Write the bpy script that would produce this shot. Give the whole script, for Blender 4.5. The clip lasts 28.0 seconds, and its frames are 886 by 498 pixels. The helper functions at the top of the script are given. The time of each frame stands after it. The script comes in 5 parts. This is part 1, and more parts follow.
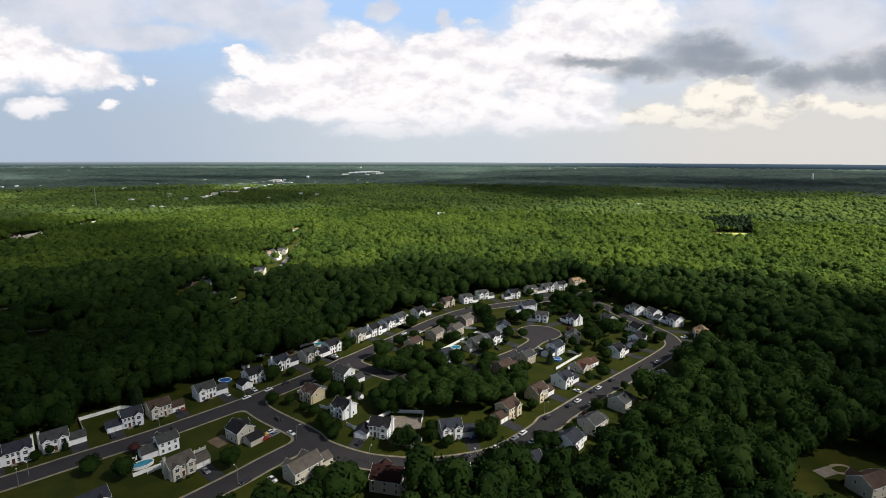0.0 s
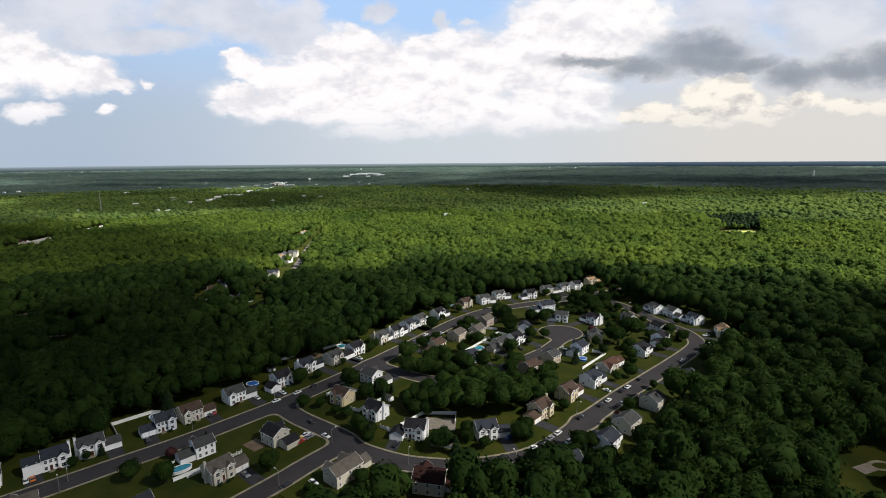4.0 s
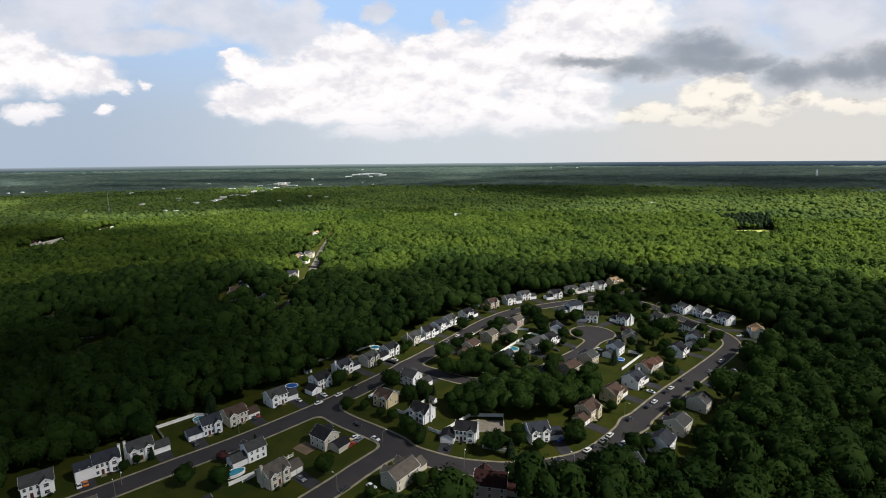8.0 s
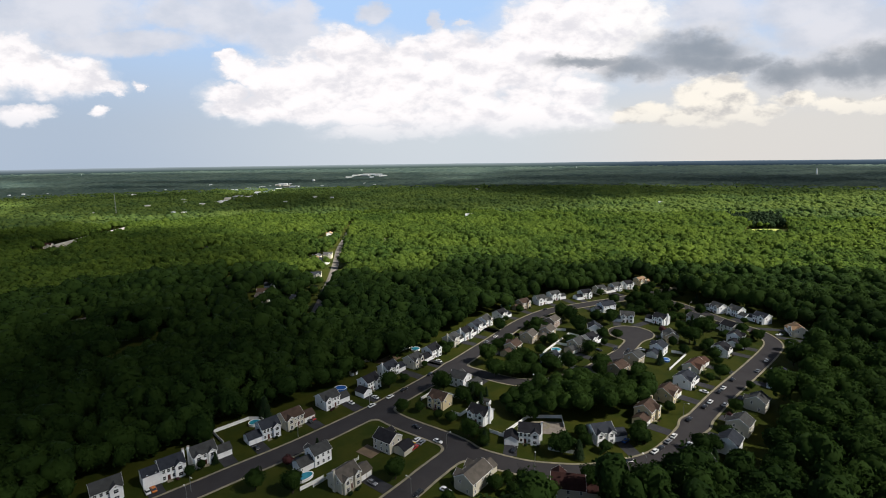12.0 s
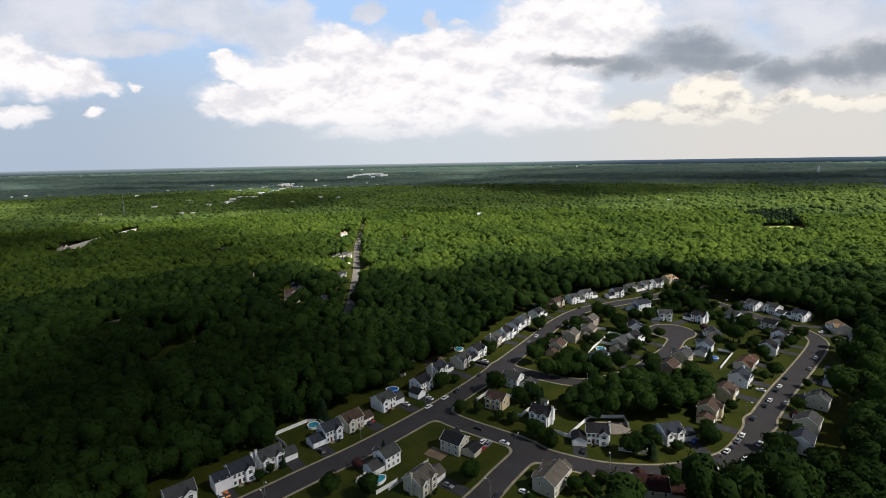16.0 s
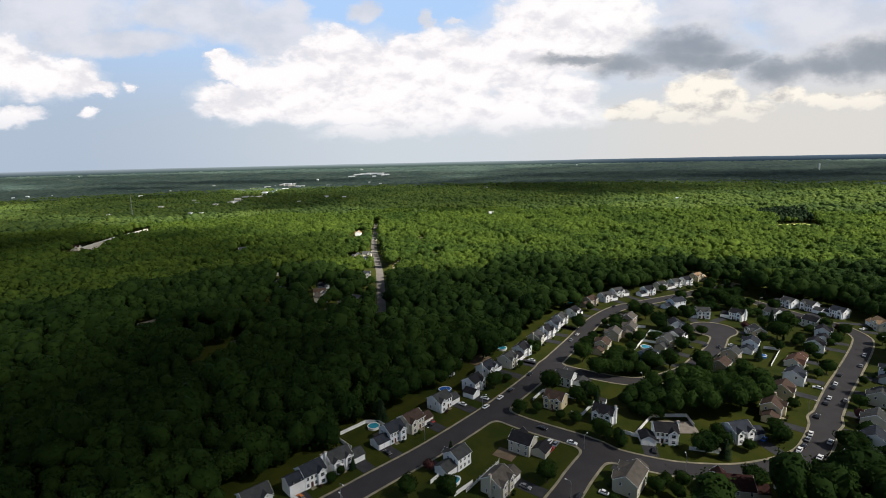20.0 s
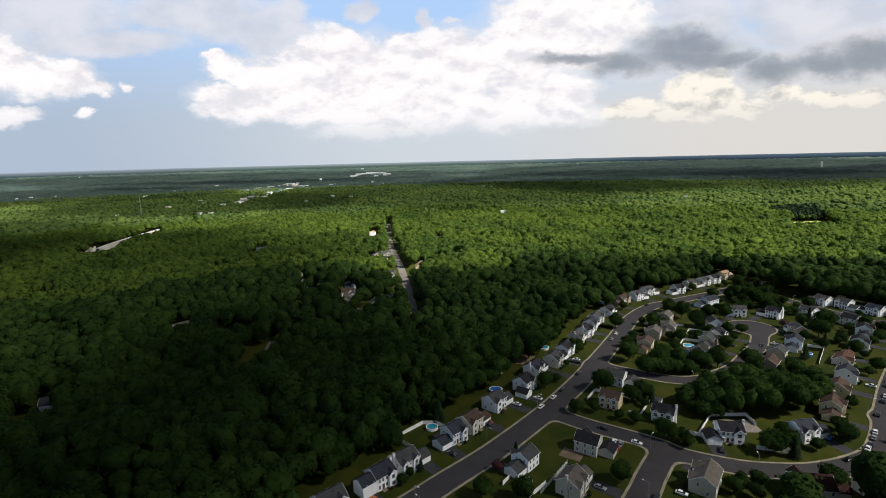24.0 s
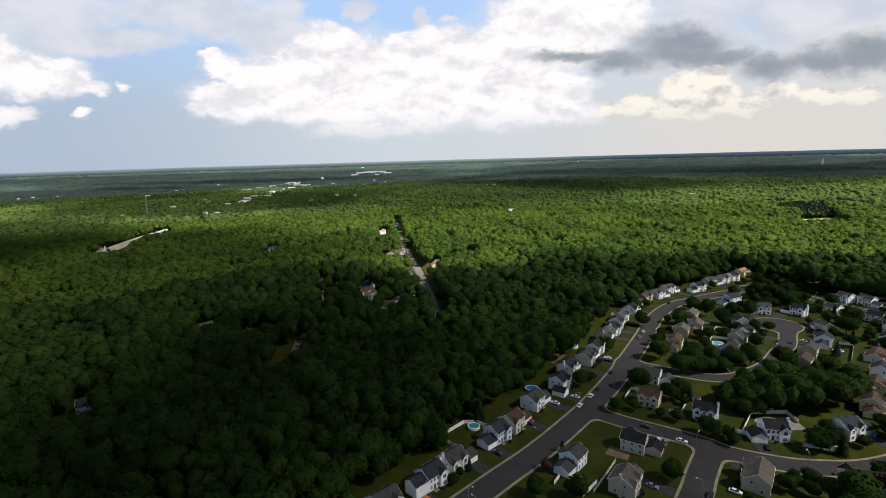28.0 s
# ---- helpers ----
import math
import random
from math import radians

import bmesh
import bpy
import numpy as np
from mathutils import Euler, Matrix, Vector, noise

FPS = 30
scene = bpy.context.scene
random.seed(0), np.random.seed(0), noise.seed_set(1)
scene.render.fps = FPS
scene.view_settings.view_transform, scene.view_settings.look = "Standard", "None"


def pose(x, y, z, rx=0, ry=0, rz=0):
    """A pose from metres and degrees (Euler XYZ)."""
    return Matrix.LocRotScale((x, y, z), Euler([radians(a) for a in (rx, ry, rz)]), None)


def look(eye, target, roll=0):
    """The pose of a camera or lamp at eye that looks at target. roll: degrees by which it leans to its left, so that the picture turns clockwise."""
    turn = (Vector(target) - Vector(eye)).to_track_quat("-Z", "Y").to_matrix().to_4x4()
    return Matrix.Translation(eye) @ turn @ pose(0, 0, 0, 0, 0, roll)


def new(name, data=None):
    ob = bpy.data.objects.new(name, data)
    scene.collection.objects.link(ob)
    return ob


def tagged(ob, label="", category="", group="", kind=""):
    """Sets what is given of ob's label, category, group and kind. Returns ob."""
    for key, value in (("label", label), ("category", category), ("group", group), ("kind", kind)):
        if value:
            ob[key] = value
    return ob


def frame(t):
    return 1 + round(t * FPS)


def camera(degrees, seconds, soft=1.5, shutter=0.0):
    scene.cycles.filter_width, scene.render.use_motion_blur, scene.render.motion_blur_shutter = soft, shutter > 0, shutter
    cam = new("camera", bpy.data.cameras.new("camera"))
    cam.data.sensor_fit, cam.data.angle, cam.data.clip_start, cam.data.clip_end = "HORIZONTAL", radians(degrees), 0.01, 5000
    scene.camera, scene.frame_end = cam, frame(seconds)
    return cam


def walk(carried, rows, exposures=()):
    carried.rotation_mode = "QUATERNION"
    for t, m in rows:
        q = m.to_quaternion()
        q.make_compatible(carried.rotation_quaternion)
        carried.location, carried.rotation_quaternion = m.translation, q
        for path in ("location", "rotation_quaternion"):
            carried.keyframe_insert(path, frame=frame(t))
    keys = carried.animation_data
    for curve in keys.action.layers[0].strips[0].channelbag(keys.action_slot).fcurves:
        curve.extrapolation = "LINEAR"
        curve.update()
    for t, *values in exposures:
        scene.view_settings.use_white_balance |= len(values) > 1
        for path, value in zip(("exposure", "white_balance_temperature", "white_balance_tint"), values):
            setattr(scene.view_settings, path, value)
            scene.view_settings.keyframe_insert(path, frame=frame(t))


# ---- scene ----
import itertools

cam = camera(83.0, 28.0, soft=0.9)
EXPOSURE = 1.4
PATH = [
    (0, (-1.755, -1.216, 123.988), (-1.761, 0.752, 123.636), 0.2),
    (0.5, (-3.469, -1.29, 123.94), (-3.472, 0.678, 123.587), -0.1),
    (1, (-5.25, -1.295, 123.968), (-5.255, 0.674, 123.616), 0.0),
    (1.5, (-6.989, -1.361, 123.997), (-6.992, 0.608, 123.647), -0.1),
    (2, (-8.798, -1.315, 124.082), (-8.802, 0.654, 123.731), -0.1),
    (2.5, (-10.635, -1.313, 124.097), (-10.64, 0.656, 123.747), -0.2),
    (3, (-12.684, -1.243, 124.142), (-12.689, 0.726, 123.793), -0.2),
    (3.5, (-14.873, -1.145, 124.054), (-14.877, 0.825, 123.705), -0.3),
    (5.5, (-25.127, -0.218, 123.84), (-25.129, 1.752, 123.493), -0.5),
    (6, (-28.03, 0.259, 123.887), (-28.031, 2.229, 123.54), -0.4),
    (6.5, (-30.967, 0.589, 123.83), (-30.967, 2.558, 123.482), -0.6),
    (7, (-34.027, 0.921, 123.87), (-34.026, 2.89, 123.522), -0.5),
    (7.5, (-37.149, 1.187, 123.869), (-37.147, 3.157, 123.521), -0.6),
    (8, (-40.441, 1.49, 123.88), (-40.44, 3.459, 123.532), -0.5),
    (8.5, (-43.774, 1.78, 123.855), (-43.769, 3.75, 123.508), -0.6),
    (9, (-47.345, 1.992, 123.877), (-47.34, 3.962, 123.53), -0.6),
    (9.5, (-50.996, 2.202, 123.851), (-50.99, 4.171, 123.504), -0.7),
    (10, (-54.754, 2.449, 123.849), (-54.744, 4.419, 123.502), -0.6),
    (10.5, (-58.511, 2.804, 123.866), (-58.5, 4.774, 123.519), -0.7),
    (11, (-62.279, 3.179, 123.887), (-62.266, 5.148, 123.54), -0.7),
    (11.5, (-66.09, 3.442, 123.891), (-66.076, 5.412, 123.545), -0.7),
    (12, (-69.841, 3.826, 123.867), (-69.826, 5.796, 123.52), -0.7),
    (12.5, (-73.583, 4.256, 123.818), (-73.567, 6.226, 123.471), -0.7),
    (14.5, (-88.677, 5.867, 123.777), (-88.654, 7.836, 123.429), -0.9),
    (15, (-92.437, 6.301, 123.718), (-92.414, 8.27, 123.369), -0.8),
    (15.5, (-96.178, 6.74, 123.628), (-96.153, 8.709, 123.279), -0.9),
    (16, (-99.869, 7.25, 123.517), (-99.843, 9.219, 123.168), -1.0),
    (16.5, (-103.585, 7.771, 123.462), (-103.557, 9.739, 123.111), -0.9),
    (17, (-107.253, 8.176, 123.352), (-107.224, 10.145, 123.003), -1.0),
    (17.5, (-111.06, 8.688, 123.282), (-111.03, 10.656, 122.931), -0.9),
    (18, (-114.74, 9.213, 123.169), (-114.708, 11.182, 122.819), -1.1),
    (18.5, (-118.564, 9.694, 123.119), (-118.532, 11.662, 122.768), -1.0),
    (19, (-122.307, 10.05, 123.065), (-122.272, 12.018, 122.714), -1.1),
    (19.5, (-126.09, 10.494, 123.022), (-126.055, 12.462, 122.67), -1.0),
    (20, (-129.783, 10.84, 122.963), (-129.745, 12.808, 122.611), -1.2),
    (20.5, (-133.712, 11.232, 122.985), (-133.673, 13.2, 122.631), -1.0),
    (21, (-137.55, 11.532, 123.034), (-137.509, 13.5, 122.682), -1.2),
    (21.5, (-141.284, 11.959, 123.079), (-141.243, 13.927, 122.723), -1.1),
    (23.5, (-154.71, 13.38, 123.109), (-154.665, 15.347, 122.751), -1.2),
    (24, (-157.701, 13.563, 123.1), (-157.655, 15.531, 122.745), -1.4),
    (24.5, (-160.671, 13.74, 123.177), (-160.624, 15.707, 122.82), -1.4),
    (25, (-163.492, 13.894, 123.285), (-163.444, 15.861, 122.928), -1.5),
    (25.5, (-166.204, 14.015, 123.424), (-166.155, 15.982, 123.065), -1.4),
    (26, (-168.732, 14.074, 123.536), (-168.681, 16.041, 123.178), -1.5),
    (26.5, (-171.22, 14.218, 123.621), (-171.169, 16.185, 123.262), -1.5),
    (27, (-173.412, 14.455, 123.662), (-173.361, 16.422, 123.302), -1.6),
    (27.5, (-175.521, 14.725, 123.707), (-175.469, 16.691, 123.345), -1.5),
    (28, (-177.484, 14.889, 123.733), (-177.431, 16.855, 123.372), -1.6),
]
walk(cam, [(t, look(eye, target, roll)) for t, eye, target, roll in PATH], [(0.0, EXPOSURE), (28.0, EXPOSURE)])

# ---- sun, sky and clouds ----
SUN_AZ, SUN_EL = Vector((0.93, -0.37, 0)).normalized(), radians(44)
TO_SUN = Vector((SUN_AZ.x * math.cos(SUN_EL), SUN_AZ.y * math.cos(SUN_EL), math.sin(SUN_EL)))
sun_data = bpy.data.lights.new("sun", "SUN")
sun_data.energy, sun_data.angle, sun_data.color = 5.0, radians(0.6), (1.0, 0.95, 0.87)
sun = new("sun", sun_data)
sun.matrix_world = look((0, 0, 900), Vector((0, 0, 900)) - TO_SUN)


class Graph:
    """A short hand for node trees."""

    def __init__(self, tree):
        self.tree = tree
        tree.nodes.clear()

    def put(self, kind, **values):
        node = self.tree.nodes.new(kind)
        for key, value in values.items():
            setattr_plain(node, key, value)
        return node

    def link(self, a, b):
        self.tree.links.new(a, b)

    def feed(self, socket, value):
        if hasattr(value, "links"):
            self.link(value, socket)
        else:
            socket.default_value = value

    def math(self, op, a, b=0.0, c=0.0, clamp=False):
        node = self.tree.nodes.new("ShaderNodeMath")
        node.operation, node.use_clamp = op, clamp
        for socket, value in zip(node.inputs, (a, b, c)):
            self.feed(socket, value)
        return node.outputs[0]

    def mix(self, fac, a, b, blend="MIX"):
        node = self.tree.nodes.new("ShaderNodeMix")
        node.data_type, node.blend_type = "RGBA", blend
        self.feed(node.inputs[0], fac)
        self.feed(node.inputs[6], a)
        self.feed(node.inputs[7], b)
        return node.outputs[2]

    def noise(self, vector, scale, detail=4.0, rough=0.55, distortion=0.0):
        node = self.tree.nodes.new("ShaderNodeTexNoise")
        self.link(vector, node.inputs["Vector"])
        node.inputs["Scale"].default_value = scale
        node.inputs["Detail"].default_value = detail
        node.inputs["Roughness"].default_value = rough
        node.inputs["Distortion"].default_value = distortion
        return node.outputs["Fac"]

    def span(self, value, low, high, to_low=0.0, to_high=1.0, smooth=True):
        node = self.tree.nodes.new("ShaderNodeMapRange")
        node.interpolation_type = "SMOOTHSTEP" if smooth else "LINEAR"
        for socket, v in zip(node.inputs, (value, low, high, to_low, to_high)):
            self.feed(socket, v)
        return node.outputs[0]


def setattr_plain(node, key, value):
    if key == "sky_type":
        node.sky_type = value
    elif key == "label":
        node.label = value


def rgb(r, g, b):
    return (r, g, b, 1.0)


world = bpy.data.worlds.new("sky")
scene.world = world
world.use_nodes = True
W = Graph(world.node_tree)
coord = W.put("ShaderNodeTexCoord")
split = W.put("ShaderNodeSeparateXYZ")
W.link(coord.outputs["Generated"], split.inputs[0])
dx, dy, dz = split.outputs
ahead = W.math("MAXIMUM", dy, 0.12)
su, sv = W.math("DIVIDE", dx, ahead), W.math("DIVIDE", dz, ahead)
flat = W.put("ShaderNodeCombineXYZ")
W.link(su, flat.inputs[0])
W.link(W.math("MULTIPLY", sv, 1.7), flat.inputs[1])
plane = flat.outputs[0]
upright = W.put("ShaderNodeCombineXYZ")
W.link(su, upright.inputs[0])
W.link(sv, upright.inputs[1])


def vectors(op, *values):
    node = W.put("ShaderNodeVectorMath")
    node.operation = op
    for socket, value in zip(node.inputs, values):
        W.feed(socket, value)
    return node.outputs["Value"] if op == "DOT_PRODUCT" else node.outputs[0]


shifted = vectors("ADD", plane, (-0.006, 0.030, 0))
curl = W.put("ShaderNodeTexNoise")
W.link(plane, curl.inputs["Vector"])
curl.inputs["Scale"].default_value, curl.inputs["Detail"].default_value, curl.inputs["Roughness"].default_value = 14.0, 7.0, 0.62
stirred = vectors("ADD", upright.outputs[0], vectors("MULTIPLY", vectors("SUBTRACT", curl.outputs["Color"], (0.5, 0.5, 0.5)), (0.085, 0.055, 0)))
puff, puff_lit = W.noise(plane, 17.0, 8.0, 0.60, 0.3), W.noise(shifted, 17.0, 8.0, 0.60, 0.3)
billow, billow_lit = W.noise(plane, 6.5, 5.0, 0.55), W.noise(shifted, 6.5, 5.0, 0.55)
wide = W.noise(coord.outputs["Generated"], 2.2, 6.0)

# Heaps of cloud: bearing, height, half width and half height, as tangents.
LEFT_HEAPS = (
    (-0.858, 0.194, 0.084, 0.06), (-0.796, 0.191, 0.063, 0.05), (-0.74, 0.174, 0.063, 0.038), (-0.673, 0.165, 0.058, 0.031), (-0.627, 0.148, 0.034, 0.013),
    (-0.776, 0.1, 0.036, 0.018), (-0.817, 0.095, 0.032, 0.014), (-0.648, 0.097, 0.018, 0.009), (-0.568, 0.15, 0.01, 0.008),
)
MAIN_HEAPS = (
    (-0.398, 0.197, 0.019, 0.009), (-0.373, 0.18, 0.034, 0.02), (-0.343, 0.159, 0.032, 0.016), (-0.404, 0.132, 0.045, 0.021), (-0.396, 0.106, 0.049, 0.019),
    (-0.312, 0.149, 0.054, 0.043), (-0.325, 0.107, 0.092, 0.027), (-0.226, 0.146, 0.097, 0.063), (-0.196, 0.205, 0.04, 0.04), (-0.166, 0.221, 0.043, 0.024),
    (-0.139, 0.165, 0.118, 0.063), (-0.052, 0.203, 0.034, 0.028), (-0.075, 0.144, 0.141, 0.068), (0.002, 0.213, 0.043, 0.028), (0.066, 0.173, 0.14, 0.059),
    (0.173, 0.231, 0.054, 0.04),
)
CROWN_HEAPS = (
    (0.211, 0.202, 0.119, 0.06), (0.258, 0.252, 0.134, 0.059), (0.365, 0.261, 0.062, 0.05), (0.324, 0.222, 0.075, 0.04), (-0.25, 0.096, 0.109, 0.021),
    (-0.12, 0.087, 0.098, 0.026), (-0.0, 0.075, 0.077, 0.025), (0.300, 0.190, 0.060, 0.030),
)
LOW_HEAPS = (
    (0.066, 0.1, 0.077, 0.042), (0.175, 0.118, 0.055, 0.038), (0.257, 0.124, 0.046, 0.033), (0.295, 0.124, 0.037, 0.023), (0.253, 0.08, 0.088, 0.025),
    (0.143, 0.081, 0.099, 0.034), (-0.078, 0.054, 0.132, 0.015),
)
CREAM_HEAPS = (
    (0.544, 0.135, 0.062, 0.021), (0.515, 0.119, 0.057, 0.023), (0.57, 0.115, 0.046, 0.023), (0.528, 0.087, 0.1, 0.021), (0.617, 0.085, 0.067, 0.017),
    (0.474, 0.077, 0.056, 0.014), (0.418, 0.089, 0.044, 0.019), (0.385, 0.084, 0.044, 0.016), (0.692, 0.112, 0.044, 0.016), (0.782, 0.1, 0.067, 0.016),
    (0.858, 0.099, 0.056, 0.015),
)
GREY_HEAPS = (
    (0.489, 0.180, 0.131, 0.031), (0.391, 0.170, 0.085, 0.026), (0.497, 0.204, 0.115, 0.034), (0.293, 0.183, 0.092, 0.013), (0.587, 0.173, 0.066, 0.026),
    (0.774, 0.165, 0.105, 0.031), (0.866, 0.175, 0.088, 0.041), (0.687, 0.156, 0.077, 0.029),
)
VEIL_HEAPS = (
    (-0.118, 0.271, 0.025, 0.015), (-0.002, 0.257, 0.013, 0.016), (0.051, 0.251, 0.016, 0.006), (0.640, 0.277, 0.030, 0.013),
    (-0.49, 0.278, 0.063, 0.027), (-0.387, 0.269, 0.115, 0.041), (-0.304, 0.253, 0.074, 0.039), (-0.28, 0.22, 0.053, 0.028), (-0.246, 0.253, 0.025, 0.049),
    (-0.719, 0.277, 0.177, 0.047), (-0.611, 0.229, 0.158, 0.022), (0.756, 0.227, 0.109, 0.042), (0.858, 0.236, 0.076, 0.05), (0.718, 0.273, 0.151, 0.04),
    (0.514, 0.265, 0.086, 0.04),
)


def cluster(*groups):
    """How deep a direction lies inside some heaps of cloud: 1 in a heap's middle, 0 at its rim."""
    least = None
    for u, v, ru, rv in itertools.chain(*groups):
        inside_heap = vectors("MULTIPLY_ADD", stirred, (1 / ru, 1 / rv, 0), (-u / ru, -v / rv, 0))
        d = vectors("DOT_PRODUCT", inside_heap, inside_heap)
        least = d if least is None else W.math("MINIMUM", least, d)
    return W.math("SUBTRACT", 1.0, least)


def broken(depth, noise_fac, amount, low, high):
    return W.span(W.math("ADD", W.math("MAXIMUM", depth, -1.5), W.math("MULTIPLY", W.math("SUBTRACT", noise_fac, 0.5), amount)), low, high)


white, cream = cluster(LEFT_HEAPS, MAIN_HEAPS, CROWN_HEAPS, LOW_HEAPS), cluster(CREAM_HEAPS)
grey_heap, veil_heap = cluster(GREY_HEAPS), cluster(VEIL_HEAPS)
above_haze = W.span(dz, 0.030, 0.095, 0.25, 1.0)
lit = W.span(W.math("ADD", W.math("SUBTRACT", puff, puff_lit), W.math("MULTIPLY", W.math("SUBTRACT", billow, billow_lit), 1.6)), -0.30, 0.10)
blue_tone = W.mix(W.span(dz, 0.05, 0.27), W.mix(W.span(su, -0.75, 0.05), rgb(0.45, 0.54, 0.67), W.mix(W.span(su, 0.05, 0.6), rgb(0.66, 0.715, 0.77), rgb(0.76, 0.735, 0.705))),
                  rgb(0.46, 0.67, 1.0))
nishita = W.put("ShaderNodeTexSky", sky_type="NISHITA")
nishita.sun_disc, nishita.sun_elevation = False, SUN_EL
nishita.sun_rotation = math.atan2(SUN_AZ.x, SUN_AZ.y)
nishita.air_density, nishita.dust_density = 1.0, 1.2
clear = W.mix(1.0, nishita.outputs[0], rgb(0.048, 0.048, 0.048), "MULTIPLY")
low = W.math("MULTIPLY", W.span(dz, 0.32, 0.62, 0.95, 0.0), W.span(dy, -0.6, 0.4, 0.72, 1.0))
clear = W.mix(low, clear, blue_tone)
sky = W.mix(W.math("MULTIPLY", broken(veil_heap, puff, 1.5, -1.1, 0.75), 0.85), clear, W.mix(W.span(billow, 0.36, 0.62), rgb(0.64, 0.66, 0.73), rgb(0.80, 0.79, 0.83)))
white_tone = W.mix(lit, rgb(0.80, 0.785, 0.83), W.mix(W.span(su, 0.2, 0.5), rgb(1.03, 0.99, 1.0), rgb(1.02, 1.00, 0.99)))
white_tone = W.mix(W.span(white, 0.05, 0.6), W.mix(0.25, white_tone, rgb(0.80, 0.80, 0.85)), white_tone)
sky = W.mix(W.math("MULTIPLY", broken(white, billow, 1.2, -1.3, 0.5), W.math("MULTIPLY", above_haze, 0.75)), sky, W.mix(W.span(su, 0.0, 0.5), rgb(0.74, 0.77, 0.84), rgb(0.86, 0.86, 0.87)))
sky = W.mix(W.math("MULTIPLY", broken(white, puff, 2.2, W.span(dz, 0.07, 0.16, -0.75, -0.35), W.span(dz, 0.07, 0.16, 0.75, 0.42)), above_haze), sky, white_tone)
grey_tone = W.mix(W.span(W.math("ADD", grey_heap, W.math("MULTIPLY", W.math("SUBTRACT", billow, 0.5), 2.4)), -0.9, 1.3), rgb(0.78, 0.77, 0.79), rgb(0.28, 0.315, 0.365))
sky = W.mix(W.math("MULTIPLY", broken(grey_heap, puff, 1.5, -1.4, 0.9), 0.92), sky, grey_tone)
cream_tone = W.mix(lit, rgb(0.60, 0.58, 0.565), rgb(1.02, 0.955, 0.85))
sky = W.mix(W.math("MULTIPLY", broken(cream, puff, 2.2, -0.65, 0.55), W.math("MULTIPLY", above_haze, 0.92)), sky, cream_tone)
behind = W.mix(W.span(wide, 0.47, 0.66), clear, rgb(0.16, 0.165, 0.175))
backdrop = W.put("ShaderNodeBackground")
W.link(W.mix(W.span(dy, 0.10, 0.16), behind, sky), backdrop.inputs[0])
backdrop.inputs[1].default_value = 0.38
W.link(backdrop.outputs[0], W.put("ShaderNodeOutputWorld").inputs[0])

# ---- materials ----
MATS = {}


def material(name, tone, other, rough=0.8, scale=0.6, fine=8.0, metal=0.0, bump=0.0, island=0.0, each=0.0, spec=0.3, through_leaf=0.0, stands=0.0):
    """Two tones mingled by a broad and a fine noise in world metres, with an optional relief, and a spread from piece to piece."""
    m = bpy.data.materials.new(name)
    m.use_nodes = True
    g = Graph(m.node_tree)
    geo = g.put("ShaderNodeNewGeometry")
    broad, grain = g.noise(geo.outputs["Position"], scale, 5.0), g.noise(geo.outputs["Position"], fine, 3.0)
    fac = g.math("ADD", g.span(broad, 0.32, 0.68, 0.0, 0.7), g.math("MULTIPLY", grain, 0.3))
    if stands:
        stand = g.noise(geo.outputs["Position"], stands, 2.0)
        cell = g.put("ShaderNodeTexVoronoi")
        g.link(geo.outputs["Position"], cell.inputs["Vector"])
        cell.inputs["Scale"].default_value = 0.10
        kind_of_tree = g.put("ShaderNodeSeparateColor")
        g.link(cell.outputs["Color"], kind_of_tree.inputs[0])
        fac = g.math("ADD", g.math("MULTIPLY", fac, 0.45), g.span(stand, 0.36, 0.64, -0.10, 0.30))
        fac = g.math("ADD", fac, g.math("MULTIPLY", g.math("POWER", kind_of_tree.outputs[0], 1.6), 0.42))
    if island:
        fac = g.math("ADD", g.math("MULTIPLY", fac, 1 - island), g.math("MULTIPLY", geo.outputs["Random Per Island"], island))
    if each:
        info = g.put("ShaderNodeObjectInfo")
        fac = g.math("ADD", g.math("MULTIPLY", fac, 1 - each), g.math("MULTIPLY", info.outputs["Random"], each))
    bsdf = g.put("ShaderNodeBsdfPrincipled")
    g.link(g.mix(fac, rgb(*tone), rgb(*other)), bsdf.inputs["Base Color"])
    bsdf.inputs["Roughness"].default_value, bsdf.inputs["Metallic"].default_value = rough, metal
    bsdf.inputs["Specular IOR Level"].default_value = spec
    if bump:
        node = g.put("ShaderNodeBump")
        node.inputs["Strength"].default_value, node.inputs["Distance"].default_value = bump, 0.1
        g.link(grain, node.inputs["Height"])
        g.link(node.outputs[0], bsdf.inputs["Normal"])
    surface = bsdf.outputs[0]
    if through_leaf:
        thin, both = g.put("ShaderNodeBsdfTranslucent"), g.put("ShaderNodeMixShader")
        g.link(g.mix(fac, rgb(*[c * 1.3 for c in tone]), rgb(*[c * 1.3 for c in other])), thin.inputs[0])
        both.inputs[0].default_value = through_leaf
        g.link(surface, both.inputs[1])
        g.link(thin.outputs[0], both.inputs[2])
        surface = both.outputs[0]
    g.link(surface, g.put("ShaderNodeOutputMaterial").inputs[0])
    MATS[name] = m
    return m


